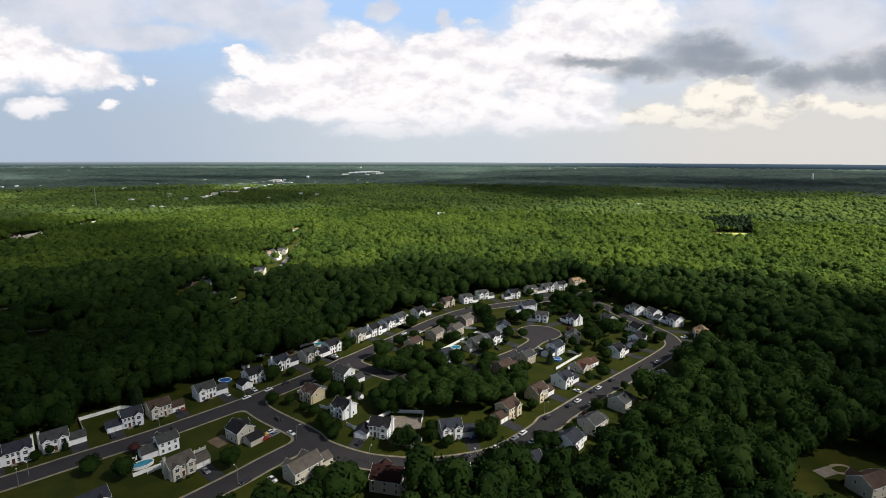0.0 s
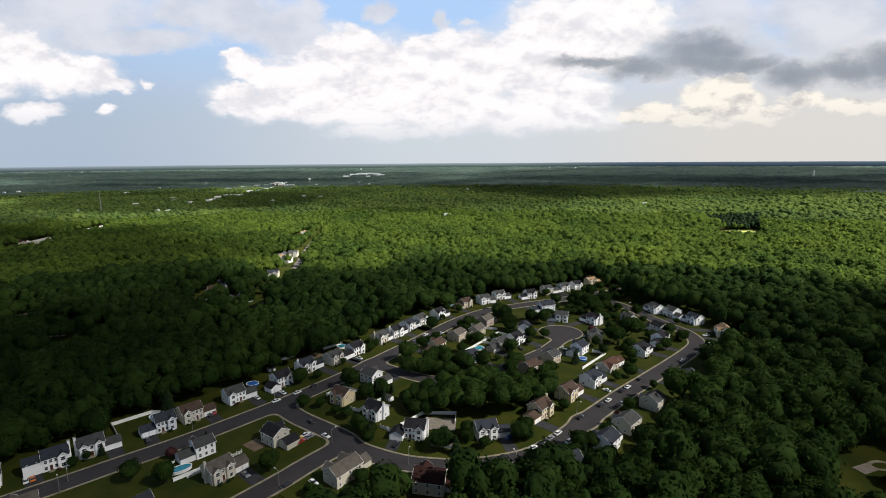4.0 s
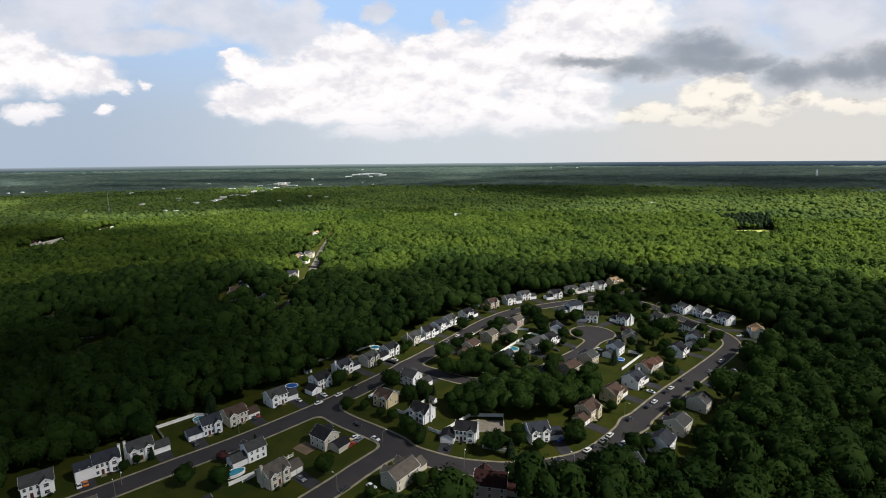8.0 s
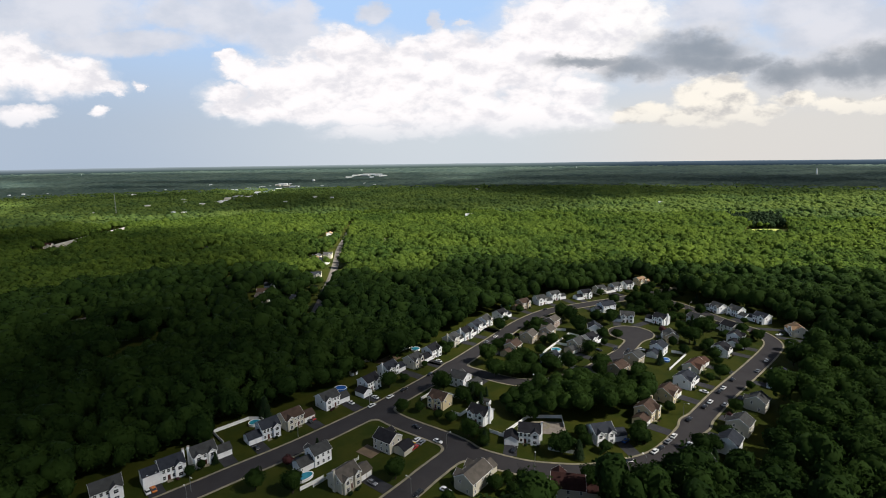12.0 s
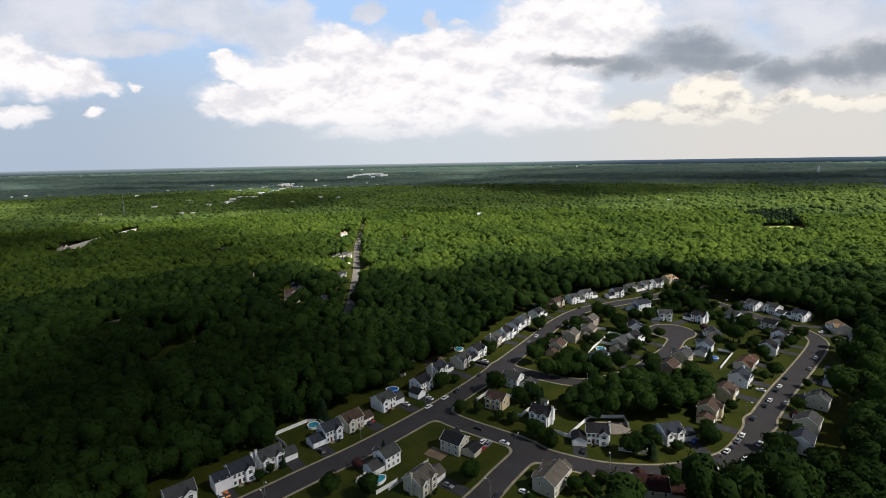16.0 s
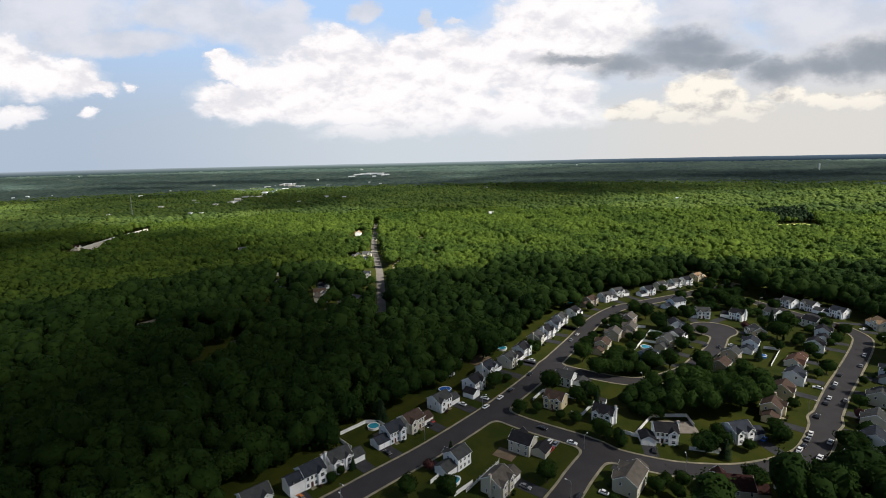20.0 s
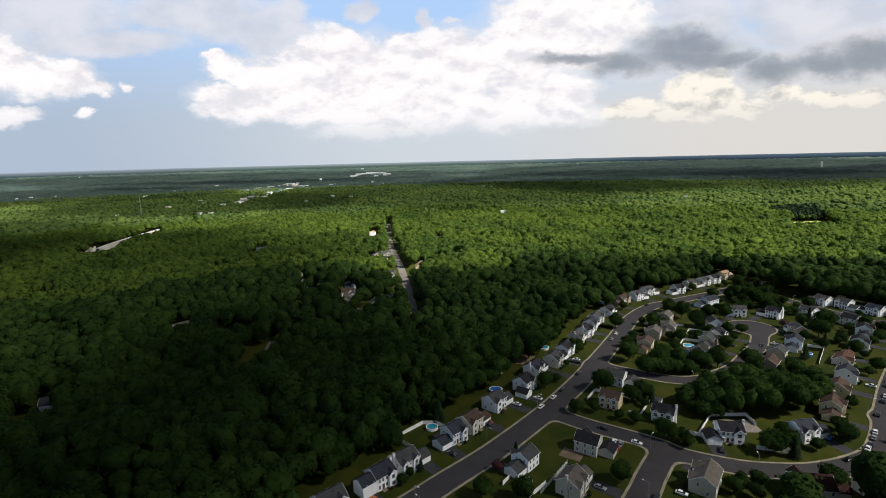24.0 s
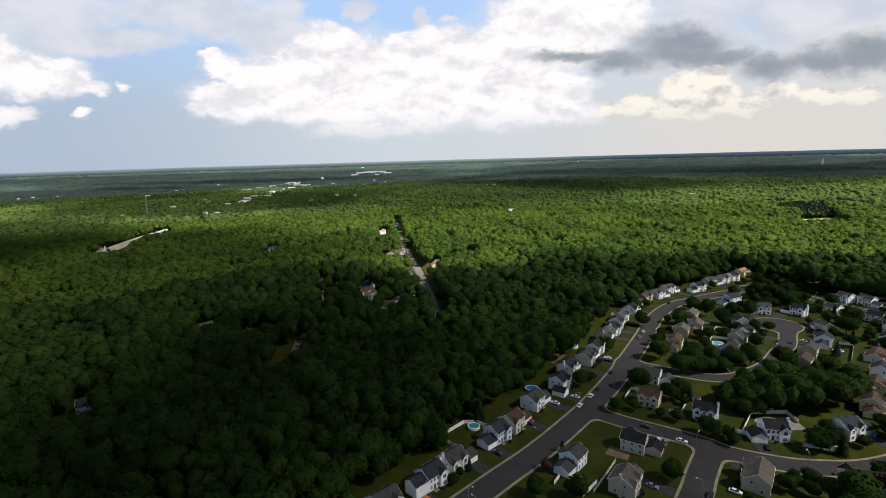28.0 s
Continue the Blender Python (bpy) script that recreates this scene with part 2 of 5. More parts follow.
def siding(name, tone):
    """Lapped vinyl boards: a fine relief in height, with slight weathering."""
    m = material(name, tone, [c * 0.86 for c in tone], 0.6, 0.25, 3.0)
    g = m.node_tree
    wave = g.nodes.new("ShaderNodeTexWave")
    wave.bands_direction, wave.wave_profile = "Z", "SAW"
    wave.inputs["Scale"].default_value = 1.6
    geo = next(n for n in g.nodes if n.bl_idname == "ShaderNodeNewGeometry")
    g.links.new(geo.outputs["Position"], wave.inputs["Vector"])
    relief = g.nodes.new("ShaderNodeBump")
    relief.inputs["Strength"].default_value, relief.inputs["Distance"].default_value = 0.5, 0.02
    g.links.new(wave.outputs["Fac"], relief.inputs["Height"])
    bsdf = next(n for n in g.nodes if n.bl_idname == "ShaderNodeBsdfPrincipled")
    g.links.new(relief.outputs[0], bsdf.inputs["Normal"])
    return m


siding("white", (0.88, 0.88, 0.87))
siding("cream", (0.56, 0.525, 0.43))
siding("tan", (0.46, 0.38, 0.27))
siding("yellow", (0.66, 0.55, 0.34))
siding("bluegrey", (0.66, 0.69, 0.73))
siding("blue", (0.30, 0.37, 0.46))
siding("rose", (0.36, 0.27, 0.22))
for roof_name, tone in (("grey", (0.066, 0.068, 0.068)), ("slate", (0.038, 0.043, 0.054)), ("charcoal", (0.025, 0.025, 0.029)), ("brown", (0.082, 0.056, 0.044)),
                        ("redbrown", (0.100, 0.056, 0.042)), ("maroon", (0.038, 0.018, 0.016)), ("taupe", (0.115, 0.102, 0.088)), ("tanroof", (0.30, 0.20, 0.12))):
    material("roof_" + roof_name, tone, [c * 0.6 for c in tone], 0.95, 0.5, 5.0, bump=0.6, each=0.15, spec=0.08)
asphalt = material("asphalt", (0.038, 0.0345, 0.0355), (0.027, 0.0245, 0.026), 0.9, 0.12, 3.0, bump=0.3)
drive = material("driveway_asphalt", (0.040, 0.040, 0.044), (0.022, 0.022, 0.025), 0.9, 0.3, 4.0, bump=0.3)
concrete = material("concrete", (0.30, 0.26, 0.18), (0.15, 0.14, 0.10), 0.9, 0.22, 3.0, bump=0.3)
grass = material("grass", (0.016, 0.028, 0.0025), (0.044, 0.047, 0.0055), 0.95, 0.07, 1.2, bump=0.6, spec=0.1)
dirt = material("bare_earth", (0.20, 0.14, 0.09), (0.11, 0.08, 0.05), 0.95, 0.2, 2.0)
bark = material("bark", (0.07, 0.05, 0.035), (0.035, 0.028, 0.02), 0.95, 1.0, 9.0, bump=0.5)
# Darker leaf copy for near woods and gardens, with cloud shade in its colour.
shaded_leaf = material("leaves", (0.0068, 0.0185, 0.0042), (0.0345, 0.0640, 0.0122), 0.85, 0.045, 0.16, island=0.16, spec=0.05, through_leaf=0.35, stands=0.012)
# Paler, bluer leaf copy: sunlight and distance haze are put into its colour.
lit_hazy_leaf_far = material("lit_hazy_leaves", (0.040, 0.076, 0.026), (0.128, 0.176, 0.038), 0.85, 0.016, 0.07, island=0.20, spec=0.05, through_leaf=0.50, stands=0.004)
# Brighter leaf copy for the middle woods, with sunlight put into its colour.
lit_leaf_mid = material("lit_mid_leaves", (0.026, 0.056, 0.013), (0.108, 0.156, 0.024), 0.85, 0.026, 0.10, island=0.18, spec=0.05, through_leaf=0.55, stands=0.007)
# Distance haze over the far woods is mixed into this colour as blue-grey.
hazed_canopy_mat = material("canopy", (0.020, 0.036, 0.034), (0.056, 0.078, 0.062), 0.9, 0.009, 0.06, spec=0.05, stands=0.0035)
red_leaf = material("red_leaves", (0.060, 0.012, 0.012), (0.028, 0.010, 0.010), 0.8, 0.3, 1.0, island=0.4)
needle = material("needles", (0.008, 0.018, 0.008), (0.018, 0.032, 0.012), 0.9, 0.3, 1.0, island=0.4, spec=0.05)
trim = material("white_trim", (0.88, 0.88, 0.87), (0.80, 0.80, 0.78), 0.5, 0.5, 4.0)
vinyl = material("white_vinyl", (0.86, 0.86, 0.84), (0.72, 0.72, 0.68), 0.5, 0.4, 3.0)
glass = material("window_glass", (0.02, 0.024, 0.03), (0.035, 0.04, 0.045), 0.06, 0.5, 2.0, spec=0.8)
brick_mat = material("chimney_brick", (0.42, 0.36, 0.31), (0.30, 0.25, 0.21), 0.9, 0.6, 6.0, bump=0.4)
door_mat = material("door_paint", (0.10, 0.03, 0.025), (0.07, 0.025, 0.02), 0.5)
pole_mat = material("galvanised_steel", (0.42, 0.43, 0.43), (0.30, 0.31, 0.31), 0.45, 0.5, 5.0, metal=0.7)
rubber = material("rubber", (0.02, 0.02, 0.02), (0.03, 0.03, 0.03), 0.85)
water = material("pool_water", (0.02, 0.19, 0.30), (0.04, 0.28, 0.36), 0.08, 0.5, 2.0, spec=0.6)
blue_cover = material("blue_cover", (0.01, 0.08, 0.34), (0.015, 0.11, 0.40), 0.5, 0.6, 3.0)
material("pale_stone", (0.24, 0.21, 0.18), (0.15, 0.13, 0.11), 0.9, 0.6, 3.0, bump=0.4)
timber = material("weathered_timber", (0.26, 0.20, 0.14), (0.16, 0.12, 0.09), 0.85, 0.6, 5.0)
field_mat = material("ripe_field", (0.30, 0.30, 0.08), (0.22, 0.26, 0.06), 0.95, 0.02, 0.5)
for paint_name, tone in (("white", (0.75, 0.75, 0.75)), ("dark", (0.018, 0.019, 0.022)), ("grey", (0.20, 0.21, 0.23)), ("red", (0.38, 0.025, 0.02)),
                         ("yellow", (0.70, 0.42, 0.03)), ("orange", (0.55, 0.16, 0.03)), ("blue", (0.02, 0.10, 0.42))):
    material("paint_" + paint_name, tone, [c * 0.9 for c in tone], 0.25, 0.5, 3.0, spec=0.6)


def cloud_material(density):
    """Thin cloud: it lets part of the light through and glows white on its under side."""
    m = bpy.data.materials.new("cloud")
    m.use_nodes = True
    g = Graph(m.node_tree)
    where = g.put("ShaderNodeTexCoord").outputs["Object"]
    radius = g.put("ShaderNodeVectorMath")
    radius.operation = "LENGTH"
    flatten = g.put("ShaderNodeVectorMath")
    flatten.operation = "MULTIPLY"
    flatten.inputs[1].default_value = (1, 1, 0)
    g.link(where, flatten.inputs[0])
    g.link(flatten.outputs[0], radius.inputs[0])
    lumps = g.noise(where, 2.6, 6.0, 0.6)
    body = g.math("ADD", g.math("SUBTRACT", 1.0, radius.outputs["Value"]), g.math("MULTIPLY", g.math("SUBTRACT", lumps, 0.5), 0.6))
    thick = g.span(body, 0.0, 0.26, 0.0, density)
    glow, veil, both = g.put("ShaderNodeBsdfTranslucent"), g.put("ShaderNodeBsdfTransparent"), g.put("ShaderNodeMixShader")
    glow.inputs[0].default_value = rgb(0.06, 0.062, 0.068)
    g.link(thick, both.inputs[0])
    g.link(veil.outputs[0], both.inputs[1])
    g.link(glow.outputs[0], both.inputs[2])
    g.link(both.outputs[0], g.put("ShaderNodeOutputMaterial").inputs[0])
    return m


# ---- mesh helpers ----
def mesh_from(name, verts, tris, mat, smooth=False):
    """A mesh object's data from arrays of places and triangles."""
    verts, tris = np.asarray(verts, np.float32), np.asarray(tris, np.int32)
    me = bpy.data.meshes.new(name)
    me.vertices.add(len(verts))
    me.vertices.foreach_set("co", verts.ravel())
    me.loops.add(tris.size)
    me.loops.foreach_set("vertex_index", tris.ravel())
    me.polygons.add(len(tris))
    me.polygons.foreach_set("loop_start", np.arange(0, tris.size, 3, dtype=np.int32))
    me.update(calc_edges=True)
    if smooth:
        me.polygons.foreach_set("use_smooth", np.ones(len(tris), bool))
    me.materials.append(mat)
    return me


def polys(name, verts, faces, mat):
    me = bpy.data.meshes.new(name)
    me.from_pydata([tuple(v) for v in verts], [], faces)
    me.materials.append(mat)
    me.update()
    return me


def child(name, me, parent, m=None, label=""):
    ob = new(name, me)
    ob.parent = parent
    if m is not None:
        ob.matrix_basis = m
    return tagged(ob, label) if label else ob


def block(x0, x1, y0, y1, z0, z1):
    v = [(x, y, z) for z in (z0, z1) for y in (y0, y1) for x in (x0, x1)]
    return v, [(0, 2, 3, 1), (4, 5, 7, 6), (0, 1, 5, 4), (1, 3, 7, 5), (3, 2, 6, 7), (2, 0, 4, 6)]


def joined(pieces):
    verts, faces = [], []
    for v, f in pieces:
        n = len(verts)
        verts += list(v)
        faces += [tuple(i + n for i in q) for q in f]
    return verts, faces


def bevelled(x0, x1, y0, y1, z0, z1, r):
    bm = bmesh.new()
    v, f = block(x0, x1, y0, y1, z0, z1)
    vs = [bm.verts.new(p) for p in v]
    for q in f:
        bm.faces.new([vs[i] for i in q])
    bmesh.ops.bevel(bm, geom=bm.edges[:], offset=r, segments=2, affect="EDGES", profile=0.5)
    out = [tuple(p.co) for p in bm.verts], [tuple(p.index for p in q.verts) for q in bm.faces]
    bm.verts.index_update()
    out = [tuple(p.co) for p in bm.verts], [tuple(p.index for p in q.verts) for q in bm.faces]
    bm.free()
    return out


def tube(points, radii, sides=8):
    verts, faces = [], []
    for k, (p, r) in enumerate(zip(points, radii)):
        a = Vector(points[min(k + 1, len(points) - 1)]) - Vector(points[max(k - 1, 0)])
        q = a.to_track_quat("Z", "Y")
        for s in range(sides):
            t = 2 * math.pi * s / sides
            verts.append(tuple(Vector(p) + q @ Vector((r * math.cos(t), r * math.sin(t), 0))))
    for k in range(len(points) - 1):
        for s in range(sides):
            n = (s + 1) % sides
            faces.append((k * sides + s, k * sides + n, (k + 1) * sides + n, (k + 1) * sides + s))
    faces.append(tuple(range(sides - 1, -1, -1)))
    faces.append(tuple((len(points) - 1) * sides + s for s in range(sides)))
    return verts, faces


def at(x, y, z=0.0, deg=0.0, s=1.0):
    return Matrix.LocRotScale((x, y, z), Euler((0, 0, radians(deg))), (s, s, s))


# ---- the lie of the land ----
CENTRE = np.array((-90.0, 0.0))


def rise(r):
    """Flat land that climbs gently to the rim of the plain."""
    s = np.clip((np.asarray(r, float) - 2200) / 2600, 0, 1)
    return 50 * s ** 1.25


def ring_sheet(name, radii, steps, height, mat, first=0.0, last=360.0):
    az = np.radians(np.linspace(first, last, steps + 1))
    r, a = np.meshgrid(radii, az, indexing="ij")
    z = height(r, a)
    v = np.stack((CENTRE[0] + r * np.sin(a), CENTRE[1] + r * np.cos(a), z), -1).reshape(-1, 3)
    i = np.arange((len(radii) - 1) * steps)
    base = (i // steps) * (steps + 1) + i % steps
    quads = np.stack((base, base + steps + 1, base + steps + 2, base + 1), -1)
    tris = np.concatenate((quads[:, (0, 2, 1)], quads[:, (0, 3, 2)]))
    return mesh_from(name, v, tris, mat)


# Self-glowing colour ramp that paints the horizon haze, paler towards the crest.
HAZE_GLOW = bpy.data.materials.new("painted_haze_hills")
HAZE_GLOW.use_nodes = True
hg = Graph(HAZE_GLOW.node_tree)
hp, flat_bands = hg.put("ShaderNodeSeparateXYZ"), hg.put("ShaderNodeVectorMath")
hill_place = hg.put("ShaderNodeNewGeometry").outputs["Position"]
hg.link(hill_place, hp.inputs[0])
flat_bands.operation = "MULTIPLY"
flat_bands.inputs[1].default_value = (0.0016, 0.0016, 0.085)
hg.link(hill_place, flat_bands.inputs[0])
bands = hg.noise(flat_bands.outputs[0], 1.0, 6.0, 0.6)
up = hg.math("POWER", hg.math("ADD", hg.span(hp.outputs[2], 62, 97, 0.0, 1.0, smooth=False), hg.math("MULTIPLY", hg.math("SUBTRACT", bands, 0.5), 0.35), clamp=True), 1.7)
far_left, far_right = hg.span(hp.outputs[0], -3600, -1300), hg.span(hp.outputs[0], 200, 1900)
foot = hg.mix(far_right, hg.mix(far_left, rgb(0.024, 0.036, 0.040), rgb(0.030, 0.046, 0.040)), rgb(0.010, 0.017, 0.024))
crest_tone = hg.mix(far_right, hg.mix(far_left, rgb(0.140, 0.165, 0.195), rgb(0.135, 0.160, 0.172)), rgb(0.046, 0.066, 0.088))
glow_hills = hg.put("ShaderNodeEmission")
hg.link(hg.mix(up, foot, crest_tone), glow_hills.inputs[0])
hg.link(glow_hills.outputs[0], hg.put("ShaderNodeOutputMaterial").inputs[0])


def hills():
    """A far ridge behind the last woods: glowing painted haze, slightly uneven crest."""
    v, f = [], []
    for k in range(241):
        a = radians(-60 + k * 0.5)
        crest = 97.5 + 1.6 * noise.noise((k * 0.11, 0.3, 0)) + 0.8 * noise.noise((k * 0.6, 4.3, 0))
        for z in (20, 60, 80, crest):
            v.append((CENTRE[0] + 4720 * math.sin(a), CENTRE[1] + 4720 * math.cos(a), z))
        if k:
            f += [(4 * k - 4 + i, 4 * k + i, 4 * k + 1 + i, 4 * k - 3 + i) for i in range(3)]
    return polys("backdrop", v, f, HAZE_GLOW)


tagged(new("backdrop", hills()), "low wooded hills on the horizon, blue haze painted on as glow", "hills", kind="structure")
ground = new("ground", ring_sheet("ground", np.concatenate((np.linspace(0, 2200, 23), np.linspace(2320, 4700, 22))), 180, lambda r, a: rise(r), grass))
tagged(ground, "flat grassy land under lawns and woods", "ground", kind="structure")

ROADS = {
    "main": ([(-260, 95), (-176, 169), (-154, 189), (-134, 207), (-111, 231), (-97, 247), (-75, 275), (-59, 298), (-33, 336), (-10, 371), (10, 394), (25, 406),
              (40, 413), (62, 423), (85, 433), (108, 444), (130, 456)], 5.4),
    "loop": ([(-100, 237), (-88, 226), (-66, 210), (-57, 200), (-38, 190), (-22, 186.5), (-8, 186), (9, 189.5), (23, 195.5), (37, 207.5), (50, 221.5)], 4.9),
    "east": ([(50, 221.5), (77, 248), (98, 267), (121, 288), (142, 308), (154, 322), (158, 336), (157, 349), (152, 362), (146, 380), (141, 398), (134, 418), (122, 436),
              (108, 444)], 4.9),
    "south": ([(-62, 203), (-75, 187), (-84, 175), (-112, 141)], 4.9),
    "inner": ([(64, 332), (49, 312), (32, 296), (18, 283), (5, 275), (-12, 268), (-28, 270), (-46, 281), (-62, 293)], 4.6),
    "bulb": ([(67, 347), (67.5, 347.5)], 15.0),
}


def smooth_line(pts, per=6):
    p = np.array(pts, float)
    p = np.vstack((2 * p[0] - p[1], p, 2 * p[-1] - p[-2]))
    out = []
    for a, b, c, d in zip(p, p[1:], p[2:], p[3:]):
        for t in np.arange(per) / per:
            out.append(0.5 * (2 * b + (c - a) * t + (2 * a - 5 * b + 4 * c - d) * t ** 2 + (3 * b - a - 3 * c + d) * t ** 3))
    out.append(p[-2])
    return np.array(out)


LINES = {k: (smooth_line(p), h) for k, (p, h) in ROADS.items()}


def to_line(q, line):
    """Distance of many places q from a polyline."""
    best = np.full(len(q), 1e9)
    for a, b in zip(line, line[1:]):
        d = b - a
        u = np.clip(((q - a) @ d) / (d @ d), 0, 1)
        best = np.minimum(best, np.hypot(*(q - a - u[:, None] * d).T))
    return best


def kerb_distance(q, blend=5.0):
    """Signed distance from the kerb, below zero on the carriageway; corners are rounded where roads meet."""
    total = None
    for line, half in LINES.values():
        d = to_line(q, line) - half
        if total is None:
            total = d
        else:
            h = np.clip(0.5 + 0.5 * (d - total) / blend, 0, 1)
            total = d * (1 - h) + total * h - blend * h * (1 - h)
    return total


def contour_band(low, high, z, cell=1.0, box=(-262, 92, 190, 480)):
    """The flat sheet between two distances from the kerb, cut cell by cell; also the two edges of it."""
    xs, ys = np.arange(box[0], box[2], cell), np.arange(box[1], box[3], cell)
    gx, gy = np.meshgrid(xs, ys, indexing="ij")
    f = kerb_distance(np.stack((gx.ravel(), gy.ravel()), -1)).reshape(gx.shape)
    verts, faces, index, rims = [], [], {}, []

    def vertex(p):
        key = (round(p[0], 3), round(p[1], 3))
        if key not in index:
            index[key] = len(verts)
            verts.append((p[0], p[1], z))
        return index[key]

    lo4 = np.minimum.reduce((f[:-1, :-1], f[1:, :-1], f[1:, 1:], f[:-1, 1:]))
    hi4 = np.maximum.reduce((f[:-1, :-1], f[1:, :-1], f[1:, 1:], f[:-1, 1:]))
    for i, j in zip(*np.where((lo4 < high) & (hi4 > low))):
        poly = [(xs[i + a], ys[j + b], f[i + a, j + b]) for a, b in ((0, 0), (1, 0), (1, 1), (0, 1))]
        for level, sign in ((low, 1), (high, -1)):
            cut, marks = [], []
            for p, q in zip(poly, poly[1:] + poly[:1]):
                sp, sq = sign * (p[2] - level), sign * (q[2] - level)
                if sp >= 0:
                    cut.append(p)
                if (sp >= 0) != (sq >= 0):
                    t = sp / (sp - sq)
                    c = (p[0] + (q[0] - p[0]) * t, p[1] + (q[1] - p[1]) * t, level)
                    cut.append(c)
                    marks.append(c)
            if len(marks) == 2:
                rims.append((level, marks[0][:2], marks[1][:2]))
            poly = cut
            if len(poly) < 3:
                break
        if len(poly) >= 3:
            ids = []
            for p in poly:
                k = vertex(p)
                if k not in ids:
                    ids.append(k)
            if len(ids) >= 3:
                faces.append(tuple(ids))
    return verts, faces, rims


road_v, road_f, _ = contour_band(-40, 0.0, 0.03)
road = tagged(new("road", polys("road", road_v, road_f, asphalt)), "grey worn asphalt streets of the estate", "road", kind="structure")
walk_v, walk_f, rims = contour_band(0.0, 1.0, 0.16)
for level, a, b in rims:
    n = len(walk_v)
    walk_v += [(*a, 0.0), (*b, 0.0), (*b, 0.16), (*a, 0.16)]
    walk_f.append((n, n + 1, n + 2, n + 3))
pavement = tagged(new("pavement", polys("pavement", walk_v, walk_f, concrete)), "pale concrete kerb and narrow pavement along the streets", "pavement", kind="structure")

# ---- houses ----
HOUSES = []
SHARED = {}


def shared(key, make):
    if key not in SHARED:
        SHARED[key] = make()
    return SHARED[key]


def window_parts(w, h):
    """A white window frame with a middle bar and the pane in it; the wall is at y = 0 and the front looks to -y."""
    def frame_mesh():
        b = 0.13
        bars = [block(-w / 2 - b, w / 2 + b, -0.06, 0.02, h / 2, h / 2 + b), block(-w / 2 - b, w / 2 + b, -0.09, 0.02, -h / 2 - b, -h / 2),
                block(-w / 2 - b, -w / 2, -0.06, 0.02, -h / 2, h / 2), block(w / 2, w / 2 + b, -0.06, 0.02, -h / 2, h / 2),
                block(-w / 2, w / 2, -0.05, 0.02, -0.04, 0.04)]
        return polys("window_frame", *joined(bars), trim)
    return shared(("frame", w, h), frame_mesh), shared(("pane", w, h), lambda: polys("pane", *block(-w / 2, w / 2, -0.025, 0.015, -h / 2, h / 2), glass))


def add_window(home, x, y, z, deg, w=0.95, h=1.35):
    """A window on a wall whose outward normal is -y turned by deg."""
    fm, pm = window_parts(w, h)
    win = child("window", fm, home, at(x, y, z, deg))
    child("pane", pm, win)


def gable_walls(x0, x1, y0, y1, eave, pitch, axis):
    """Closed walls with a gable at both ends of the ridge, which runs along the axis."""
    half = (y1 - y0) / 2 if axis == "x" else (x1 - x0) / 2
    top = eave + half * pitch
    v, f = block(x0, x1, y0, y1, 0, eave)
    f = [q for k, q in enumerate(f) if k != 1]
    if axis == "x":
        v += [(x0, (y0 + y1) / 2, top), (x1, (y0 + y1) / 2, top)]
        f += [(6, 4, 8), (5, 7, 9), (4, 5, 9, 8), (7, 6, 8, 9)]
    else:
        v += [((x0 + x1) / 2, y0, top), ((x0 + x1) / 2, y1, top)]
        f += [(4, 5, 8), (7, 6, 9), (4, 8, 9, 6), (5, 7, 9, 8)]
    return v, f


def gable_roof(x0, x1, y0, y1, eave, pitch, axis, over=0.35, thick=0.16):
    """Two thick slopes that overhang the walls."""
    if axis == "y":
        v, f = gable_roof(y0, y1, -x1, -x0, eave, pitch, "x", over, thick)
        return [(-b, a, c) for a, b, c in v], f
    mid, half = (y0 + y1) / 2, (y1 - y0) / 2
    top = eave + half * pitch + 0.05
    low = eave - over * pitch + 0.05
    v = []
    for x in (x0 - over, x1 + over):
        v += [(x, y0 - over, low), (x, mid, top), (x, y1 + over, low), (x, y1 + over, low + thick), (x, mid, top + thick), (x, y0 - over, low + thick)]
    f = [(0, 1, 4, 5), (1, 2, 3, 4), (11, 10, 7, 6), (10, 9, 8, 7), (5, 4, 10, 11), (4, 3, 9, 10), (0, 6, 7, 1), (1, 7, 8, 2), (0, 5, 11, 6), (2, 8, 9, 3)]
    return v, f


def fascia(x0, x1, y, eave, pitch, over=0.35):
    """White barge boards on a front gable."""
    mid, half = (x0 + x1) / 2, (x1 - x0) / 2 + over
    top, low = eave + (x1 - x0) / 2 * pitch + 0.05, eave - over * pitch + 0.05
    out = []
    for s in (-1, 1):
        a, b = (mid, top), (mid + s * half, low)
        v = [(px, yy, pz + dz) for yy in (y - over - 0.05, y - over - 0.003) for (px, pz), dz in ((a, -0.12), (a, 0.18), (b, 0.18), (b, -0.12))]
        out.append((v, [(0, 1, 2, 3), (7, 6, 5, 4), (0, 4, 5, 1), (1, 5, 6, 2), (2, 6, 7, 3), (3, 7, 4, 0)]))
    return joined(out)


def rake(x, y0, y1, eave, pitch, over=0.35):
    """White boards up the gable end of the main roof, on the side that x lies."""
    v, f = fascia(y0, y1, -abs(x), eave, pitch, over)
    k = 1 if x > 0 else -1
    return [(-b * k, a, c) for a, b, c in v], f


WALL_WORDS = {"white": "white", "cream": "cream", "tan": "tan", "yellow": "pale yellow", "bluegrey": "pale grey", "blue": "blue-grey", "rose": "rosy brown"}
ROOF_WORDS = {"grey": "grey", "slate": "slate-grey", "charcoal": "charcoal", "brown": "brown", "redbrown": "red-brown", "maroon": "maroon", "taupe": "taupe", "tanroof": "tan"}


